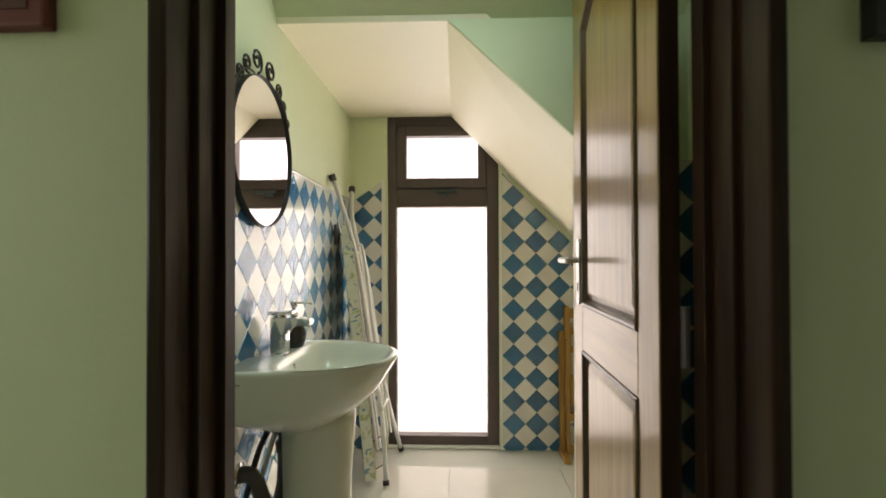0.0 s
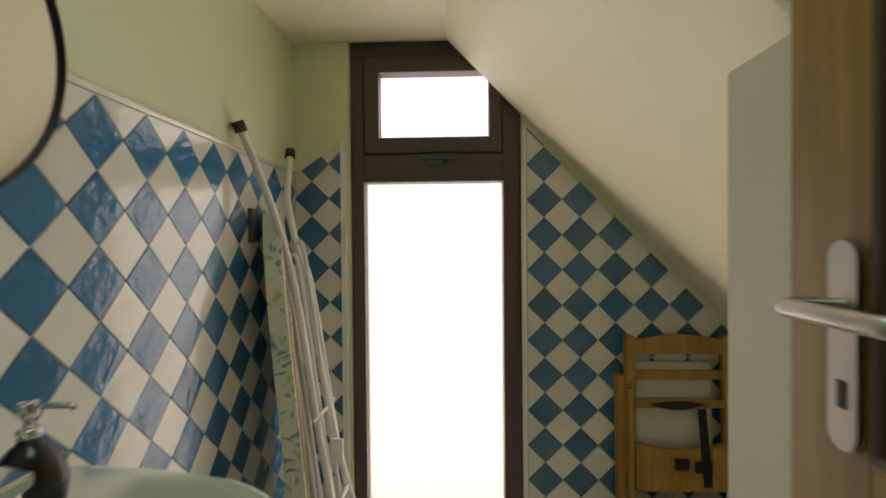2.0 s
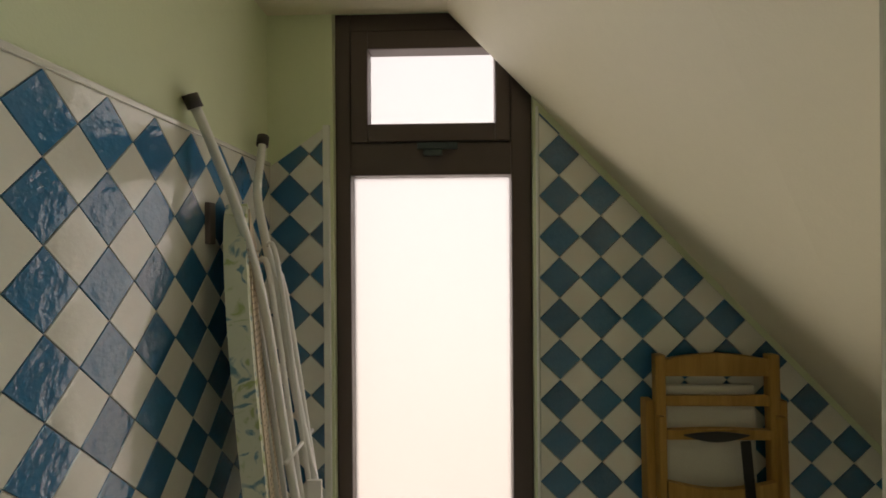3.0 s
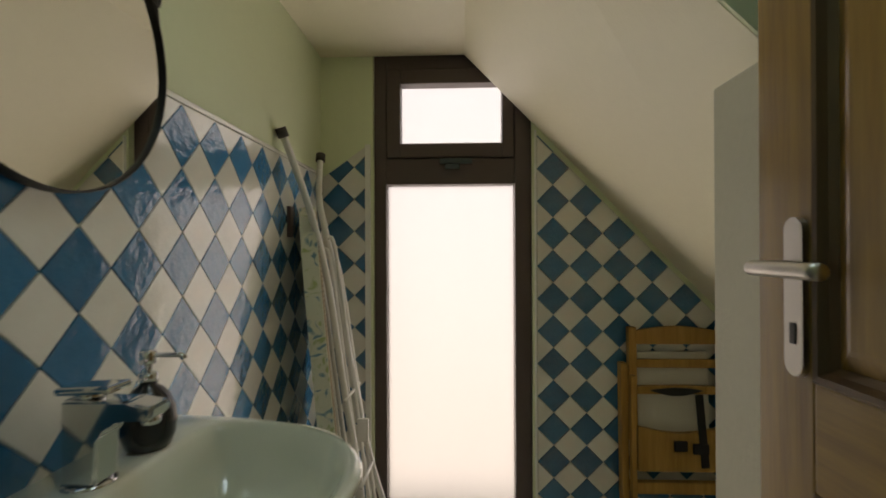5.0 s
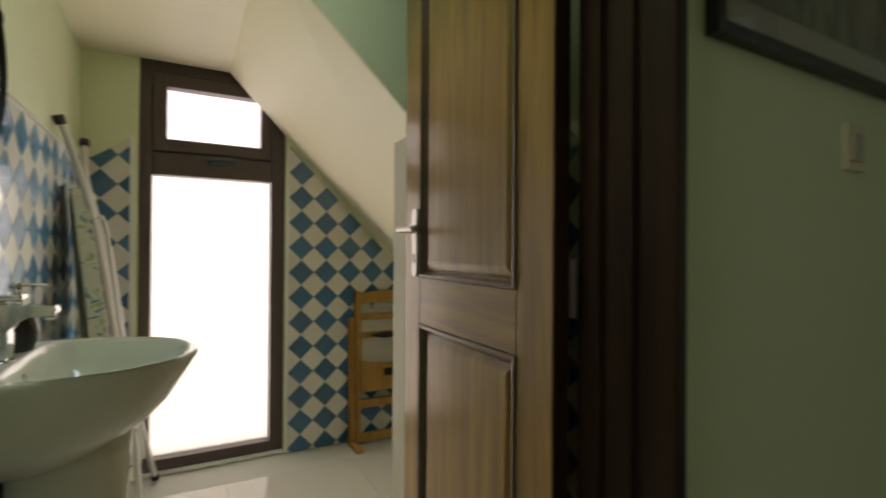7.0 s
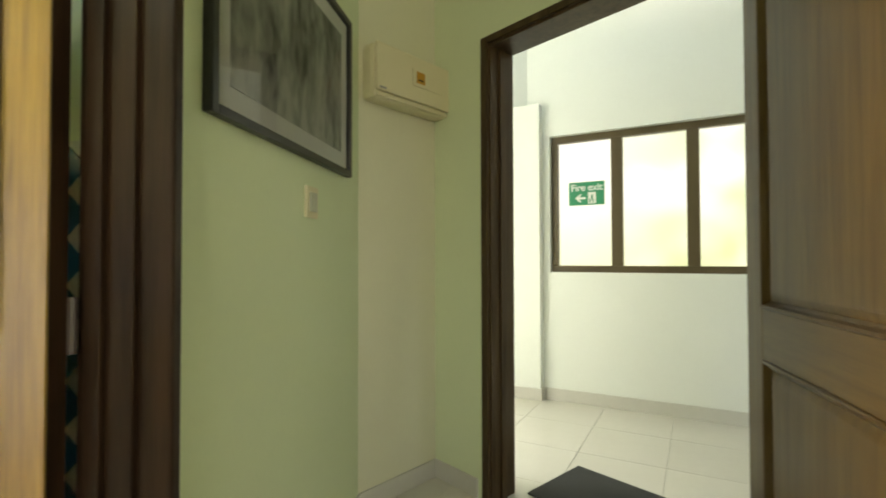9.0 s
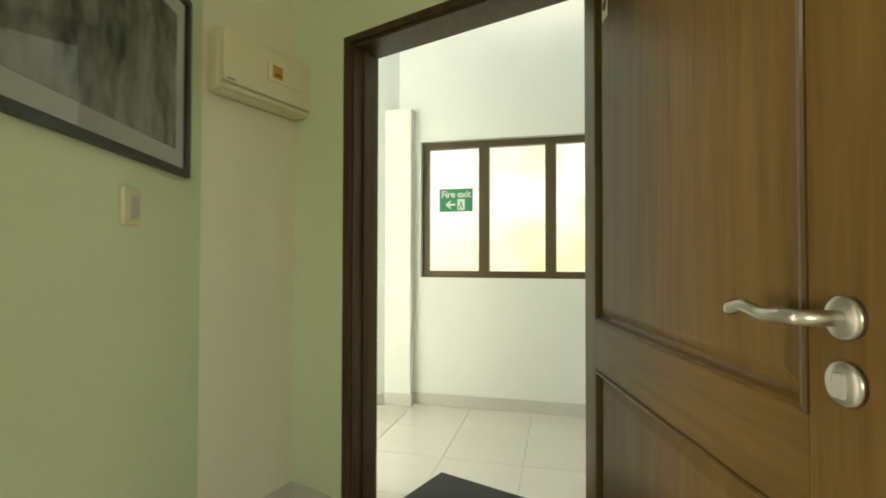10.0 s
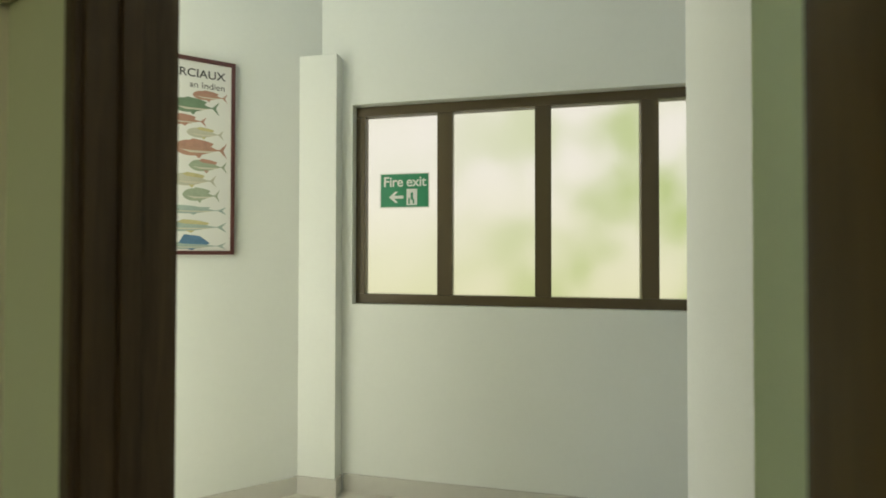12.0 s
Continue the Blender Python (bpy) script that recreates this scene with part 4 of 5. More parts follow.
def arched(x0, x1, z0, z1, rise, y0, y1, n=10, dip=0.0):
    """A flat bar with a bowed top edge and, if asked, a scooped lower one."""
    b = bmesh.new()
    top = [(x0 + (x1 - x0) * k / n, z1 + rise * math.sin(math.pi * k / n)) for k in range(n + 1)]
    low = [(x0 + (x1 - x0) * k / n, z0 + dip * math.sin(math.pi * k / n)) for k in range(n, -1, -1)]
    a = [b.verts.new((x, y0, z)) for x, z in top + low]
    c = [b.verts.new((x, y1, z)) for x, z in top + low]
    b.faces.new(a)
    b.faces.new(c[::-1])
    m2 = len(a)
    for i in range(m2):
        b.faces.new((a[i], a[(i + 1) % m2], c[(i + 1) % m2], c[i]))
    return b


for s in (-1, 1):
    cpart("back_post", box(s * 0.175 - 0.016, 0.0, 0.40, s * 0.175 + 0.016, 0.035, 0.845, 0.006), PINE)
    cpart("leg", box(s * 0.205 - 0.014, 0.012, 0.012, s * 0.205 + 0.014, 0.06, 0.70, 0.005), PINE)
    cpart("brace", box(s * 0.182 - 0.010, -0.02, 0.02, s * 0.182 + 0.010, 0.012, 0.66, 0.004), PINE)
    cpart("foot", box(s * 0.205 - 0.018, -0.10, 0.0, s * 0.205 + 0.018, 0.07, 0.03, 0.004), PINE)
cpart("top_rail", arched(-0.159, 0.159, 0.778, 0.83, 0.018, 0.004, 0.026), PINE)
cpart("back_slat", box(-0.159, 0.006, 0.684, 0.159, 0.024, 0.718, 0.004), PINE)
cpart("back_slat", arched(-0.159, 0.159, 0.584, 0.612, 0.004, 0.0, 0.024), PINE)
cpart("grip_slot", arched(-0.11, 0.09, 0.597, 0.600, 0.010, -0.003, -0.0005, dip=-0.02), BLACK, "dark hand slot")
cpart("seat_cushion", box(-0.15, 0.028, 0.40, 0.13, 0.05, 0.745, 0.008), CUSHION, "pale padded seat")
cpart("seat_panel", arched(-0.165, 0.165, 0.29, 0.462, -0.025, -0.012, 0.008), PINE, "plywood seat panel")
cpart("strap", box(0.095, -0.018, 0.30, 0.125, -0.012, 0.58, 0.002, m=pose(0, 0, 0, 0, -4, 0)), STRAP, "black webbing strap")
cpart("buckle", box(0.04, -0.026, 0.36, 0.10, -0.014, 0.40, 0.004), STRAP, "black buckle")
cpart("pad", box(-0.03, -0.024, 0.37, 0.02, -0.013, 0.41, 0.004), STRAP, "black pad")
cpart("stretcher", box(-0.19, -0.005, 0.20, 0.19, 0.025, 0.245, 0.004), PINE)
cpart("stretcher", box(-0.19, 0.0, 0.012, 0.19, 0.022, 0.062, 0.004), PINE)

# ---- things on the room's walls ----
PX0, PX1, PZ0, PZ1 = 0.678, 1.546, 1.402, 2.02
pic = empty("framed_picture", pose(0, WALL_A - 0.002, 0), "black-framed grey landscape print behind glass", "picture")
fw2 = 0.024
for x0, z0, x1, z1 in ((PX0, PZ0, PX0 + fw2, PZ1), (PX1 - fw2, PZ0, PX1, PZ1), (PX0 + fw2, PZ0, PX1 - fw2, PZ0 + fw2), (PX0 + fw2, PZ1 - fw2, PX1 - fw2, PZ1)):
    part("frame_bar", box(x0, -0.026, z0, x1, 0, z1, 0.003), BLACK, pic)
part("mount", box(PX0 + fw2, -0.010, PZ0 + fw2, PX1 - fw2, -0.002, PZ1 - fw2), PAPER, pic, "off-white mount")
PRINT = bpy.data.materials.new("grey_print")
PRINT.use_nodes = True
pt = PRINT.node_tree
pco, pmp, pn1, pn2, pad, prm = (pt.nodes.new(k) for k in ("ShaderNodeTexCoord", "ShaderNodeMapping", "ShaderNodeTexNoise", "ShaderNodeTexNoise", "ShaderNodeMath", "ShaderNodeValToRGB"))
pmp.inputs["Scale"].default_value = (1.0, 1.0, 0.45)
pn1.inputs["Scale"].default_value, pn1.inputs["Detail"].default_value, pn1.inputs["Distortion"].default_value = 5.5, 6, 0.8
pn2.inputs["Scale"].default_value, pn2.inputs["Detail"].default_value = 34, 5
pad.operation = "MULTIPLY_ADD"
pad.inputs[1].default_value = 0.45
prm.color_ramp.elements[0].position, prm.color_ramp.elements[1].position = 0.50, 0.86
prm.color_ramp.elements[0].color, prm.color_ramp.elements[1].color = (0.024, 0.024, 0.020, 1), (0.50, 0.51, 0.45, 1)
pt.links.new(pco.outputs["Object"], pmp.inputs[0])
pt.links.new(pmp.outputs[0], pn1.inputs["Vector"])
pt.links.new(pmp.outputs[0], pn2.inputs["Vector"])
pt.links.new(pn2.outputs["Fac"], pad.inputs[0])
pt.links.new(pn1.outputs["Fac"], pad.inputs[2])
pt.links.new(pad.outputs[0], prm.inputs[0])
pt.links.new(prm.outputs[0], pt.nodes["Principled BSDF"].inputs["Base Color"])
pt.nodes["Principled BSDF"].inputs["Roughness"].default_value = 0.6
part("print", box(PX0 + 0.085, -0.013, PZ0 + 0.085, PX1 - 0.085, -0.0105, PZ1 - 0.085), PRINT, pic, "dark grey print of rocks and trees")
GLASS = bpy.data.materials.new("picture_glass")
GLASS.use_nodes = True
gt = GLASS.node_tree
gt.nodes.remove(gt.nodes["Principled BSDF"])
gtr, ggl, gmx, gfr = (gt.nodes.new(k) for k in ("ShaderNodeBsdfTransparent", "ShaderNodeBsdfGlossy", "ShaderNodeMixShader", "ShaderNodeFresnel"))
ggl.inputs["Roughness"].default_value = 0.03
gfr.inputs["IOR"].default_value = 1.5
gt.links.new(gfr.outputs[0], gmx.inputs[0])
gt.links.new(gtr.outputs[0], gmx.inputs[1])
gt.links.new(ggl.outputs[0], gmx.inputs[2])
gt.links.new(gmx.outputs[0], gt.nodes["Material Output"].inputs[0])
gme = bpy.data.meshes.new("glass")
gme.from_pydata([(x, -0.017, z) for x, z in ((PX0 + fw2, PZ0 + fw2), (PX1 - fw2, PZ0 + fw2), (PX1 - fw2, PZ1 - fw2), (PX0 + fw2, PZ1 - fw2))], [], [(0, 1, 2, 3)])
gme.materials.append(GLASS)
pg = tagged(new("glass", gme), "clear picture glass")
pg.parent = pic
pg.visible_shadow = False

sw = empty("light_switch", pose(1.223, WALL_A, 1.267), "pale plastic light switch on the green wall", "switch")
part("plate", box(-0.043, -0.010, -0.052, 0.043, 0, 0.052, 0.003), PLASTIC, sw)
part("rocker", box(-0.026, -0.016, -0.032, 0.026, -0.0095, 0.032, 0.004), SWITCH_MAT, sw)

am, al = line_frame(COR_A, COR_B)
fuse = empty("fuse_box", am @ pose(al / 2 + 0.004, 0, 1.885) @ Matrix.Diagonal((1.16, 1.15, 1.05, 1)), "cream plastic fuse box with an amber label on the wall", "fuse box")
fbx = box(-0.20, -0.075, -0.115, 0.20, 0, 0.115, 0.022)
part("housing", fbx, PLASTIC, fuse)
part("cover", box(-0.197, -0.092, -0.085, 0.197, -0.0755, 0.112, 0.0075), PLASTIC, fuse)
part("lower_lip", box(-0.19, -0.086, -0.108, 0.19, -0.0755, -0.092, 0.003), PLASTIC, fuse)
part("hinged_lid", box(-0.02, -0.096, -0.02, 0.15, -0.0925, 0.055, 0.002), PLASTIC, fuse)
part("label", box(0.0, -0.098, -0.005, 0.045, -0.0965, 0.045), YELLOW, fuse, "amber warning label")
part("label_mark", box(0.008, -0.0985, 0.006, 0.037, -0.0981, 0.012), BLACK, fuse)
part("maker_mark", box(-0.185, -0.0945, -0.078, -0.155, -0.0925, -0.070), PIPE, fuse)

plaque = empty("wall_plaque", pose(-0.64, WALL_A, 1.56), "dark red framed plaque on the green wall", "plaque")
part("frame", box(-0.14, -0.025, -0.122, 0.14, 0, 0.122, 0.006), RED, plaque)
part("face", box(-0.115, -0.027, -0.097, 0.115, -0.0255, 0.097), MAROON, plaque)

stick = empty("door_sticker", lm @ pose(0.182, -0.0185, 1.79, 0, 0, 180), "small white no-smoking sticker on the entrance door", "sticker")
part("paper", box(-0.02, 0, -0.03, 0.02, 0.0012, 0.03), SIGN_WHITE, stick)
sr = lathe([(0.013, 0), (0.013, 0.0006), (0.009, 0.0006), (0.009, 0)], 20)
bmesh.ops.transform(sr, matrix=pose(0, 0.0014, 0.006, -90, 0, 0), verts=sr.verts)
part("ring", sr, RED, stick, "red ring")

# ---- things in the hall ----
mc = (2.30, -0.325)
mm = pose(mc[0], mc[1], 0, 0, 0, math.degrees(math.atan2(DU[1], DU[0])))
tagged(mesh_object("door_mat", box(0, -0.42, 0.001, 0.80, 0, 0.012, 0.003, m=mm), MAT_FIBRE), "dark grey ribbed door mat on the hall floor", "mat")

sign = empty("exit_sign", hm @ pose(0.308, 0.0765, 1.573), "green and white fire exit sign on the frosted pane", "sign")
part("board", box(-0.135, -0.003, -0.092, 0.135, 0, 0.092, 0.0005), SIGN_WHITE, sign, "white sign border")
part("face", box(-0.130, -0.0036, -0.087, 0.130, -0.0031, 0.087), SIGN_GREEN, sign, "green sign face")
AR = bmesh.new()
av = [AR.verts.new((x, -0.0041, z)) for x, z in ((-0.085, -0.035), (-0.05, -0.005), (-0.035, -0.005), (-0.055, -0.027), (-0.005, -0.027), (-0.005, -0.043), (-0.055, -0.043), (-0.035, -0.065), (-0.05, -0.065))]
AR.faces.new(av)
part("arrow", AR, SIGN_WHITE, sign, "white arrow")
part("symbol", box(0.012, -0.0041, -0.078, 0.07, -0.0037, 0.008), SIGN_WHITE, sign, "white door symbol")
for x0, z0, x1, z1 in ((0.035, -0.05, 0.048, -0.012), (0.022, -0.072, 0.03, -0.04), (0.046, -0.07, 0.054, -0.045)):
    part("symbol_bar", box(x0, -0.0045, z0, x1, -0.0042, z1), SIGN_GREEN, sign)


def lettering(name, text, size, m, material, parent, spacing=1.0, align="CENTER", bold=0.0):
    cu = bpy.data.curves.new(name, "FONT")
    cu.body, cu.size, cu.align_x, cu.extrude = text, size, align, 0.0002
    cu.space_character, cu.offset = spacing, bold
    tmp = bpy.data.objects.new(name, cu)
    scene.collection.objects.link(tmp)
    dg = bpy.context.evaluated_depsgraph_get()
    me = bpy.data.meshes.new_from_object(tmp.evaluated_get(dg))
    bpy.data.objects.remove(tmp)
    me.transform(m)
    me.materials.clear()
    me.materials.append(material)
    o = new(name, me)
    o.parent = parent
    return o


lettering("lettering", "Fire", 0.074, pose(-0.117, -0.0042, 0.022, 90, 0, 0), SIGN_WHITE, sign, 0.96, "LEFT", 0.0012)
lettering("lettering", "exit", 0.074, pose(0.119, -0.0042, 0.022, 90, 0, 0), SIGN_WHITE, sign, 0.96, "RIGHT", 0.0012)

om, ol = line_frame(HLE, HC)
PR = ol - 0.427
poster = empty("fish_poster", om @ pose(PR - 0.30, -0.002, 1.697), "maroon-framed poster with rows of coloured fish", "poster")
HWD, HHT = 0.30, 0.466
for x0, z0, x1, z1 in ((-HWD, -HHT, -HWD + 0.018, HHT), (HWD - 0.018, -HHT, HWD, HHT), (-HWD + 0.018, -HHT, HWD - 0.018, -HHT + 0.018), (-HWD + 0.018, HHT - 0.018, HWD - 0.018, HHT)):
    part("frame_bar", box(x0, -0.02, z0, x1, 0, z1, 0.002), MAROON, poster)
part("sheet", box(-HWD + 0.018, -0.008, -HHT + 0.018, HWD - 0.018, -0.002, HHT - 0.018), PAPER, poster, "off-white printed sheet")
lettering("lettering", "ERCIAUX", 0.054, pose(HWD - 0.045, -0.0085, 0.375, 90, 0, 0), BLACK, poster, align="RIGHT", bold=0.0006)
lettering("lettering", "an Indien", 0.042, pose(HWD - 0.045, -0.0085, 0.325, 90, 0, 0), BLACK, poster, align="RIGHT")


def fish(x1, z, length, height, material, fork=0.5, fin_mat=None, sail=0.0):
    """A flat printed fish with its fins, whose tail ends at x1."""
    b = bmesh.new()
    n = 16
    top, low = [], []
    for k in range(n + 1):
        t = k / n
        w = height * (math.sin(math.pi * min(t / 0.9, 1.0) ** 0.72) ** 0.85 * 0.46 + 0.05)
        top.append((x1 - length + length * 0.86 * t, z + w))
        low.append((x1 - length + length * 0.86 * t, z - w * 0.9))
    tail = [(x1, z + height * fork), (x1 - length * 0.07, z), (x1, z - height * fork)]
    b.faces.new([b.verts.new((x, -0.0086, zz)) for x, zz in top + tail + low[::-1]])
    body = part("fish", b, material, poster)
    up = 0.62 + sail
    for shape in (
        ((0.74, 0.44), (0.66, up), (0.42, up * 0.86), (0.26, 0.40), (0.3, 0.2), (0.66, 0.3)),
        ((0.62, -0.36), (0.54, -0.62), (0.48, -0.36)),
    ):
        b = bmesh.new()
        b.faces.new([b.verts.new((x1 - length * u, -0.0088, z + height * v)) for u, v in shape])
        part("fin", b, fin_mat or material, body)
    b = bmesh.new()
    b.faces.new([b.verts.new((x1 - length * u, -0.0090, z + height * v)) for u, v in ((0.9, -0.08), (0.7, -0.26), (0.35, -0.22), (0.2, -0.06), (0.4, -0.10), (0.7, -0.12))])
    part("belly", b, INK["belly"], body)


INK = {
    "red": mat("red_ink", (0.44, 0.24, 0.17), 0.7, vary=0.35, grain=90, blotch=30),
    "green": mat("green_ink", (0.16, 0.25, 0.15), 0.7, vary=0.4, grain=90, blotch=30),
    "grey": mat("grey_ink", (0.50, 0.49, 0.38), 0.7, vary=0.25, grain=90, blotch=30),
    "light_green": mat("light_green_ink", (0.34, 0.40, 0.28), 0.7, vary=0.3, grain=90, blotch=30),
    "teal": mat("teal_ink", (0.34, 0.43, 0.38), 0.7, vary=0.3, grain=90, blotch=30),
    "blue": mat("blue_ink", (0.09, 0.20, 0.32), 0.7, vary=0.3, grain=90, blotch=30),
    "yellow": mat("yellow_ink", (0.52, 0.47, 0.24), 0.7, vary=0.3, grain=90, blotch=30),
    "belly": mat("pale_ink", (0.60, 0.56, 0.44), 0.7, vary=0.15, grain=90, blotch=30),
}
rows = (("red", 0.0, 0.290, 0.17, 0.055, "red", 0), ("green", 0.035, 0.235, 0.235, 0.085, "green", 0), ("red", 0.09, 0.165, 0.19, 0.06, "red", 0), ("grey", 0.015, 0.11, 0.18, 0.06, "yellow", 0), ("red", 0.0, 0.035, 0.255, 0.095, "red", 0), ("light_green", 0.0, -0.045, 0.185, 0.07, "red", 0), ("grey", 0.045, -0.115, 0.22, 0.075, "yellow", 0), ("light_green", 0.03, -0.185, 0.18, 0.075, "light_green", 0), ("teal", 0.0, -0.255, 0.30, 0.05, "teal", -0.2), ("teal", 0.0, -0.335, 0.32, 0.06, "yellow", 0.1), ("teal", 0.0, -0.425, 0.31, 0.042, "blue", 1.0))
for ink, off, z, length, height, fin_ink, sail in rows:
    fish(HWD - 0.035 - off, z, length * 0.88, height * 0.8, INK[ink], 0.5, INK[fin_ink], sail)
    fish(-0.035 - off * 0.6, z - 0.01, length * 0.7, height * 0.75, INK[ink], 0.5, INK[fin_ink], sail)

# ---- wall and floor tiles ----
DIAG = 0.128


def clip(poly, inside):
    """Cuts a polygon by the half-planes (a, b, c): a*s + b*z <= c."""
    for a, b, c in inside:
        out = []
        for i, p in enumerate(poly):
            q = poly[(i + 1) % len(poly)]
            dp, dq = a * p[0] + b * p[1] - c, a * q[0] + b * q[1] - c
            if dp <= 0:
                out.append(p)
            if (dp < 0) != (dq < 0) and dp != dq:
                t = dp / (dp - dq)
                out.append((p[0] + (q[0] - p[0]) * t, p[1] + (q[1] - p[1]) * t))
        poly = out
        if len(poly) < 3:
            return []
    return poly


def tile_mesh(poly, thick, name, edge=0.0022):
    """A glazed piece with eased edges, lying in its own s, z plane and standing out along y."""
    cx, cz = sum(p[0] for p in poly) / len(poly), sum(p[1] for p in poly) / len(poly)
    n = len(poly)
    v = [(p[0], 0, p[1]) for p in poly]
    v += [(p[0], -thick * 0.7, p[1]) for p in poly]
    for p in poly:
        d = max(math.hypot(p[0] - cx, p[1] - cz), 1e-6)
        k = max(0.0, 1 - edge / d)
        v.append((cx + (p[0] - cx) * k, -thick, cz + (p[1] - cz) * k))
    fs = [tuple(range(2 * n, 3 * n))]
    for i in range(n):
        j = (i + 1) % n
        fs += [(i, j, n + j, n + i), (n + i, n + j, 2 * n + j, 2 * n + i)]
    me = bpy.data.meshes.new(name)
    me.from_pydata(v, [], fs)
    bm = bmesh.new()
    bm.from_mesh(me)
    bmesh.ops.recalc_face_normals(bm, faces=bm.faces)
    if bm.faces and sum(f.normal.y * f.calc_area() for f in bm.faces) > 0:
        bmesh.ops.reverse_faces(bm, faces=bm.faces)
    bm.to_mesh(me)
    bm.free()
    return me


def area(poly):
    return abs(sum(p[0] * q[1] - q[0] * p[1] for p, q in zip(poly, poly[1:] + poly[:1]))) / 2


R = DIAG / 2 - 0.0011
WHOLE = [(0, -R), (R, 0), (0, R), (-R, 0)]
FULL = {k: tile_mesh(WHOLE, 0.005, k, 0.0012) for k in ("blue_tile", "white_tile")}
FULL["blue_tile"].materials.append(BLUE_TILE)
FULL["white_tile"].materials.append(WHITE_TILE)
rng = random.Random(5)


def diamond_tiles(parent, m, s0, z0, s_range, z_range, inside):
    """Blue diamonds corner to corner with white ones between, on the plane of the pose m."""
    whole = area(WHOLE)
    k0, k1 = math.floor((s_range[0] - s0) / DIAG) - 1, math.ceil((s_range[1] - s0) / DIAG) + 1
    j0, j1 = math.floor((z_range[0] - z0) / DIAG) - 1, math.ceil((z_range[1] - z0) / DIAG) + 1
    for k in range(k0, k1 + 1):
        for j in range(j0, j1 + 1):
            for name, off in (("blue_tile", 0.0), ("white_tile", 0.5)):
                s, z = s0 + (k + off) * DIAG, z0 + (j + off) * DIAG
                poly = clip([(s + a, z + b) for a, b in WHOLE], inside)
                if not poly:
                    continue
                ar = area(poly)
                if ar < 0.00012:
                    continue
                if ar > 0.999 * whole:
                    me = FULL[name]
                else:
                    me = tile_mesh([(p[0] - s, p[1] - z) for p in poly], 0.005, name, 0.0012)
                    me.materials.append(BLUE_TILE if name == "blue_tile" else WHITE_TILE)
                o = new(name, me)
                o.parent = parent
                o.matrix_world = m @ pose(s, 0, z, rng.uniform(-0.35, 0.35), 0, rng.uniform(-0.35, 0.35))


def rect(s0, s1, z0, z1):
    return [(-1, 0, -s0), (1, 0, s1), (0, -1, -z0), (0, 1, z1)]


def tile_bed(name, m, outline, label):
    """The grout behind a field of tiles."""
    b = bmesh.new()
    a = [b.verts.new((s, 0.0, z)) for s, z in outline]
    c = [b.verts.new((s, -0.004, z)) for s, z in outline]
    b.faces.new(a)
    b.faces.new(c[::-1])
    for i in range(len(outline)):
        j = (i + 1) % len(outline)
        b.faces.new((a[i], a[j], c[j], c[i]))
    bmesh.ops.transform(b, matrix=m, verts=b.verts)
    return structure(name, b, GROUT, label, "wall tiles")


TILE_TOP = 1.402
# left wall: s runs along y
ML = Matrix(((0, -1, 0, LEFT), (1, 0, 0, 0), (0, 0, 1, 0), (0, 0, 0, 1)))
bed = tile_bed("tiling_left", ML, [(WALL_B, 0), (WINDOW_Y, 0), (WINDOW_Y, TILE_TOP), (WALL_B, TILE_TOP)], "blue and white diamond wall tiles with a glossy glaze")
diamond_tiles(bed, ML @ pose(0, -0.003, 0), 1.301, 1.080, (WALL_B, WINDOW_Y), (0, TILE_TOP), rect(WALL_B, WINDOW_Y, 0, TILE_TOP - 0.003))
structure("trim_tile_top", box(LEFT, WALL_B, TILE_TOP, LEFT + 0.010, WINDOW_Y, TILE_TOP + 0.012, 0.003), WHITE_TILE, "white glazed edge strip above the tiles", "trim")

# window wall: s runs along x
MW = pose(0, WINDOW_Y, 0)
lx0, lx1 = LEFT + 0.01, WX0 - 0.03
ltop = lambda x: 1.397 + (x + 0.505) * 0.70
bed = tile_bed("tiling_window_left", MW, [(lx0, 0), (lx1, 0), (lx1, ltop(lx1)), (lx0, ltop(lx0))], "blue and white diamond tiles beside the window")
diamond_tiles(bed, MW @ pose(0, -0.003, 0), -0.436, 1.312, (lx0, lx1), (0, 1.6), rect(lx0, lx1, 0, 1.6) + [(-0.70, 1.0, 1.397 + 0.505 * 0.70 - 0.003)])
rx0, rx1 = WX1 + 0.016, REAR_R
cut = slope_z(0) - 0.03
rtop = lambda x: cut - FALL * x
bed = tile_bed("tiling_window_right", MW, [(rx0, 0), (rx1, 0), (rx1, rtop(rx1)), (rx0, rtop(rx0))], "blue and white diamond tiles under the sloping ceiling")
diamond_tiles(bed, MW @ pose(0, -0.003, 0), 0.416, 1.427, (rx0, rx1), (0, 1.7), rect(rx0, rx1, 0, 1.7) + [(FALL, 1.0, cut - 0.002)])
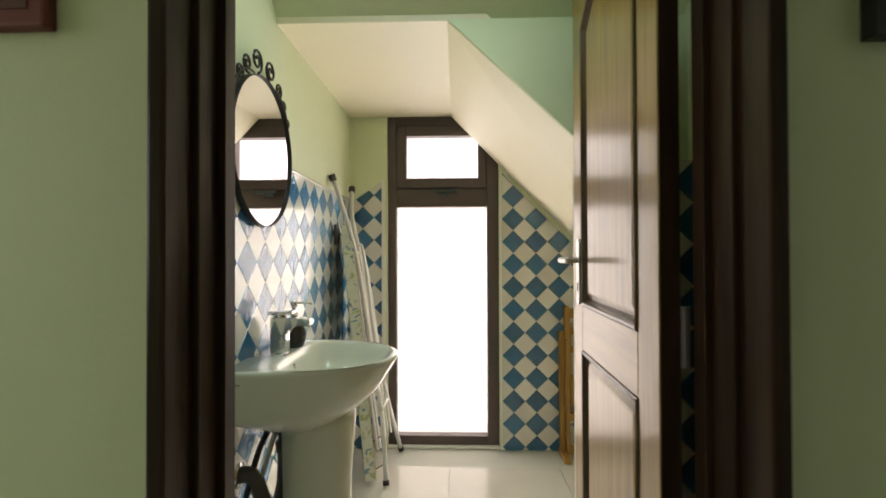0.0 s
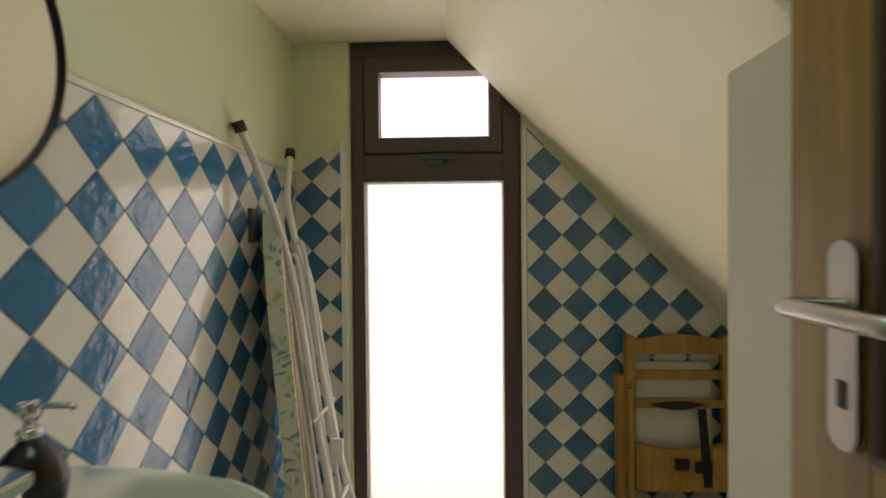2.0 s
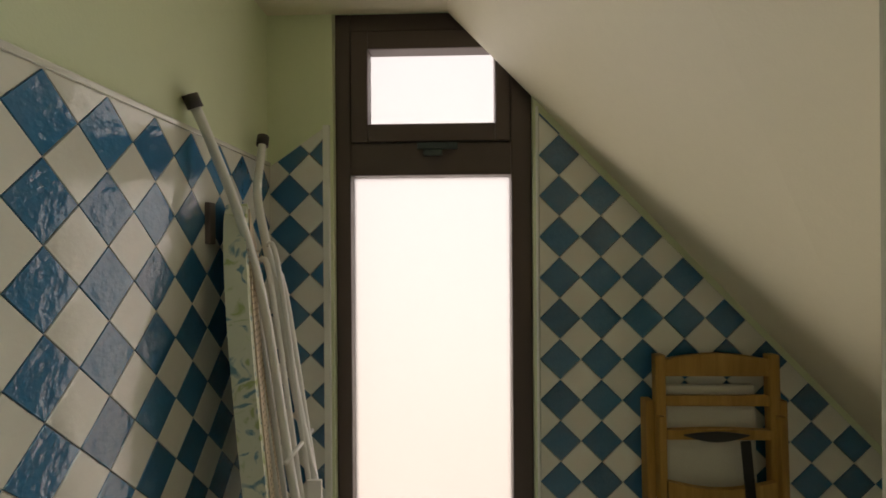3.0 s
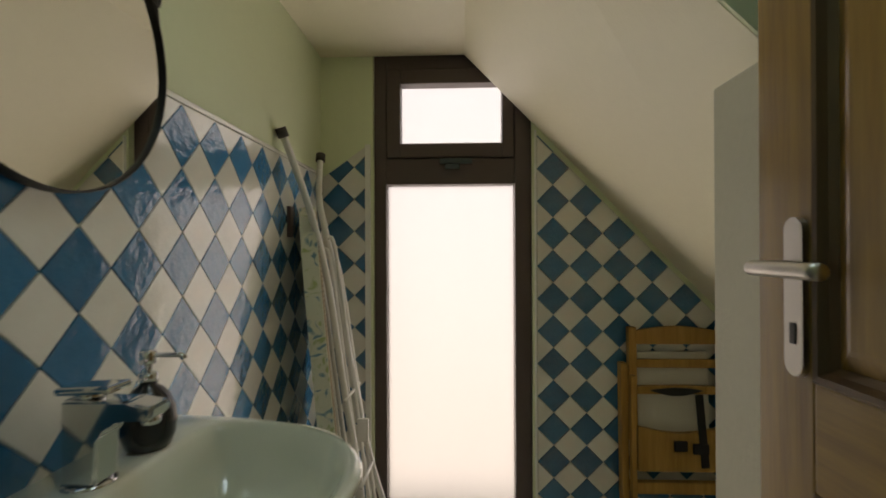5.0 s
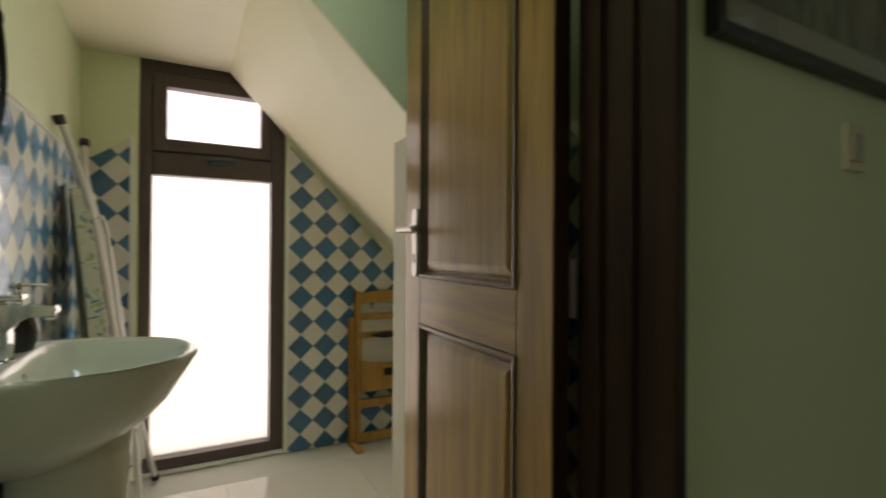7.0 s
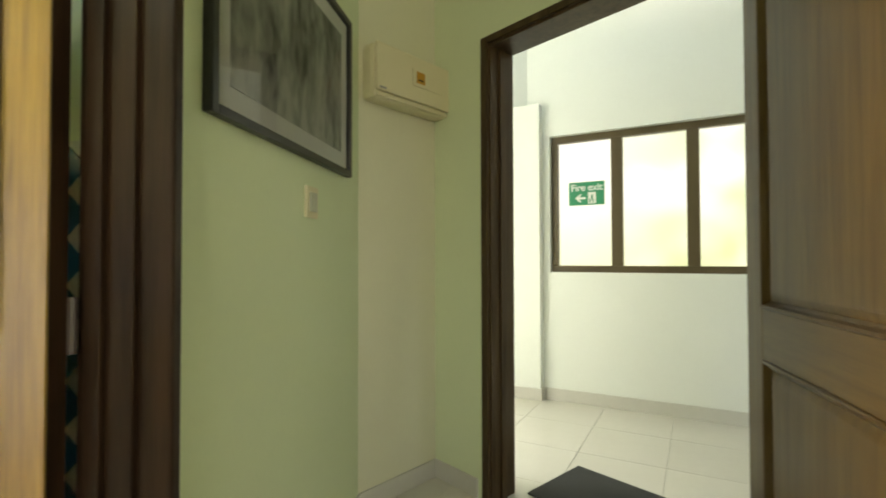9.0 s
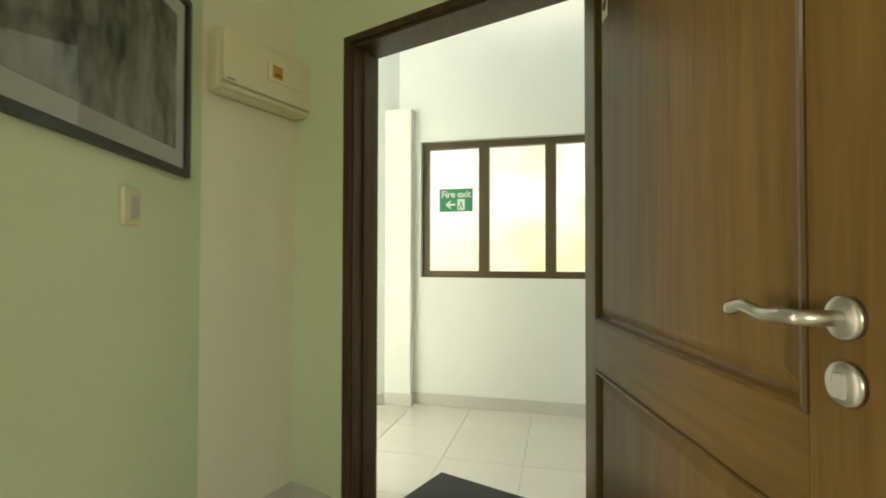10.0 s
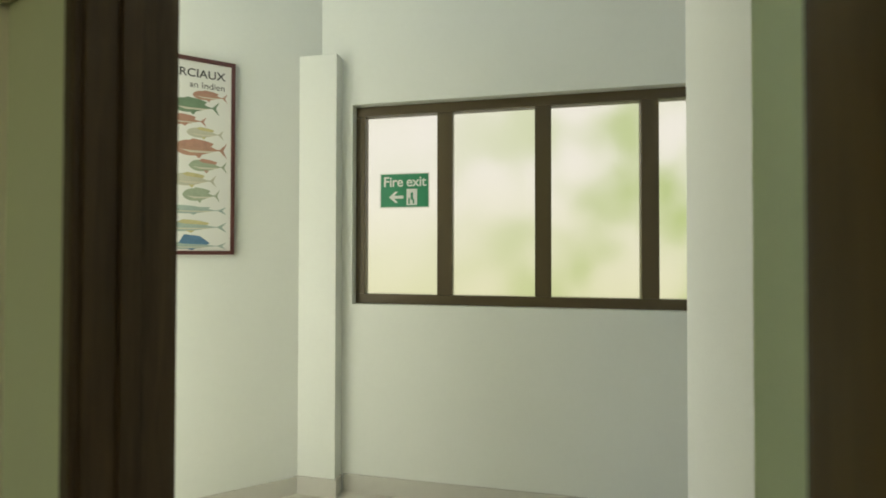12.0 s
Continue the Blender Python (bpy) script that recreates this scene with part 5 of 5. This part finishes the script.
# wall behind the door: s runs along -y
MR = Matrix(((0, 1, 0, 0.86), (-1, 0, 0, 0), (0, 0, 1, 0), (0, 0, 0, 1)))
bed = tile_bed("tiling_right", MR, [(-1.44, 0), (-WALL_B, 0), (-WALL_B, TILE_TOP), (-1.44, TILE_TOP)], "blue and white diamond tiles behind the open door")
diamond_tiles(bed, MR @ pose(0, -0.003, 0), -1.307, 1.074, (-1.44, -WALL_B), (0, TILE_TOP), rect(-1.44, -WALL_B, 0, TILE_TOP - 0.003))


# front of the partition: s runs along x
MP = pose(0, 1.44, 0)
bed = tile_bed("tiling_partition", MP, [(0.506, 0), (0.85, 0), (0.85, 1.386), (0.506, 1.386)], "blue and white diamond tiles on the low partition")
diamond_tiles(bed, MP @ pose(0, -0.003, 0), 0.57, 1.066, (0.506, 0.85), (0, 1.386), rect(0.506, 0.85, 0, 1.384))


def floor_tiles(parent_name, m, pitch, u0, v0, us, vs, region, gap=0.003):
    """Square polished floor tiles with open joints, laid on the floor's bed."""
    parent = bpy.data.objects[parent_name]
    h = pitch / 2 - gap / 2
    base = [(-h, -h), (h, -h), (h, h), (-h, h)]
    shared = tile_mesh(base, 0.0045, "floor_tile", 0.0012)
    shared.materials.append(FLOOR)
    flat = pose(0, 0, -0.0045, -90, 0, 0)
    for i in range(us[0], us[1]):
        for j in range(vs[0], vs[1]):
            u, v = u0 + i * pitch, v0 + j * pitch
            poly = clip([(u + a, v + b) for a, b in base], region)
            if not poly or area(poly) < 0.0004:
                continue
            if area(poly) > 0.999 * (2 * h) ** 2:
                me = shared
            else:
                me = tile_mesh([(p[0] - u, -(p[1] - v)) for p in poly], 0.0045, "floor_tile", 0.0012)
                me.materials.append(FLOOR)
            o = new("floor_tile", me)
            o.parent = parent
            o.matrix_world = m @ pose(u, v, 0) @ flat


floor_tiles("floor_bathroom", pose(0, 0, 0), 0.565, 0.056 + 0.2825, 2.43 + 0.2825, (-3, 4), (-5, 2), rect(LEFT + 0.006, REAR_R - 0.002, WALL_B - 0.1, WINDOW_Y + 0.036))
floor_tiles("floor_hall", hm, 0.45, 0.22, -0.235, (-9, 9), (-9, 2), rect(-3.7, 3.25, -2.6, -0.002) + [(-0.645, 0.765, 0.082)])
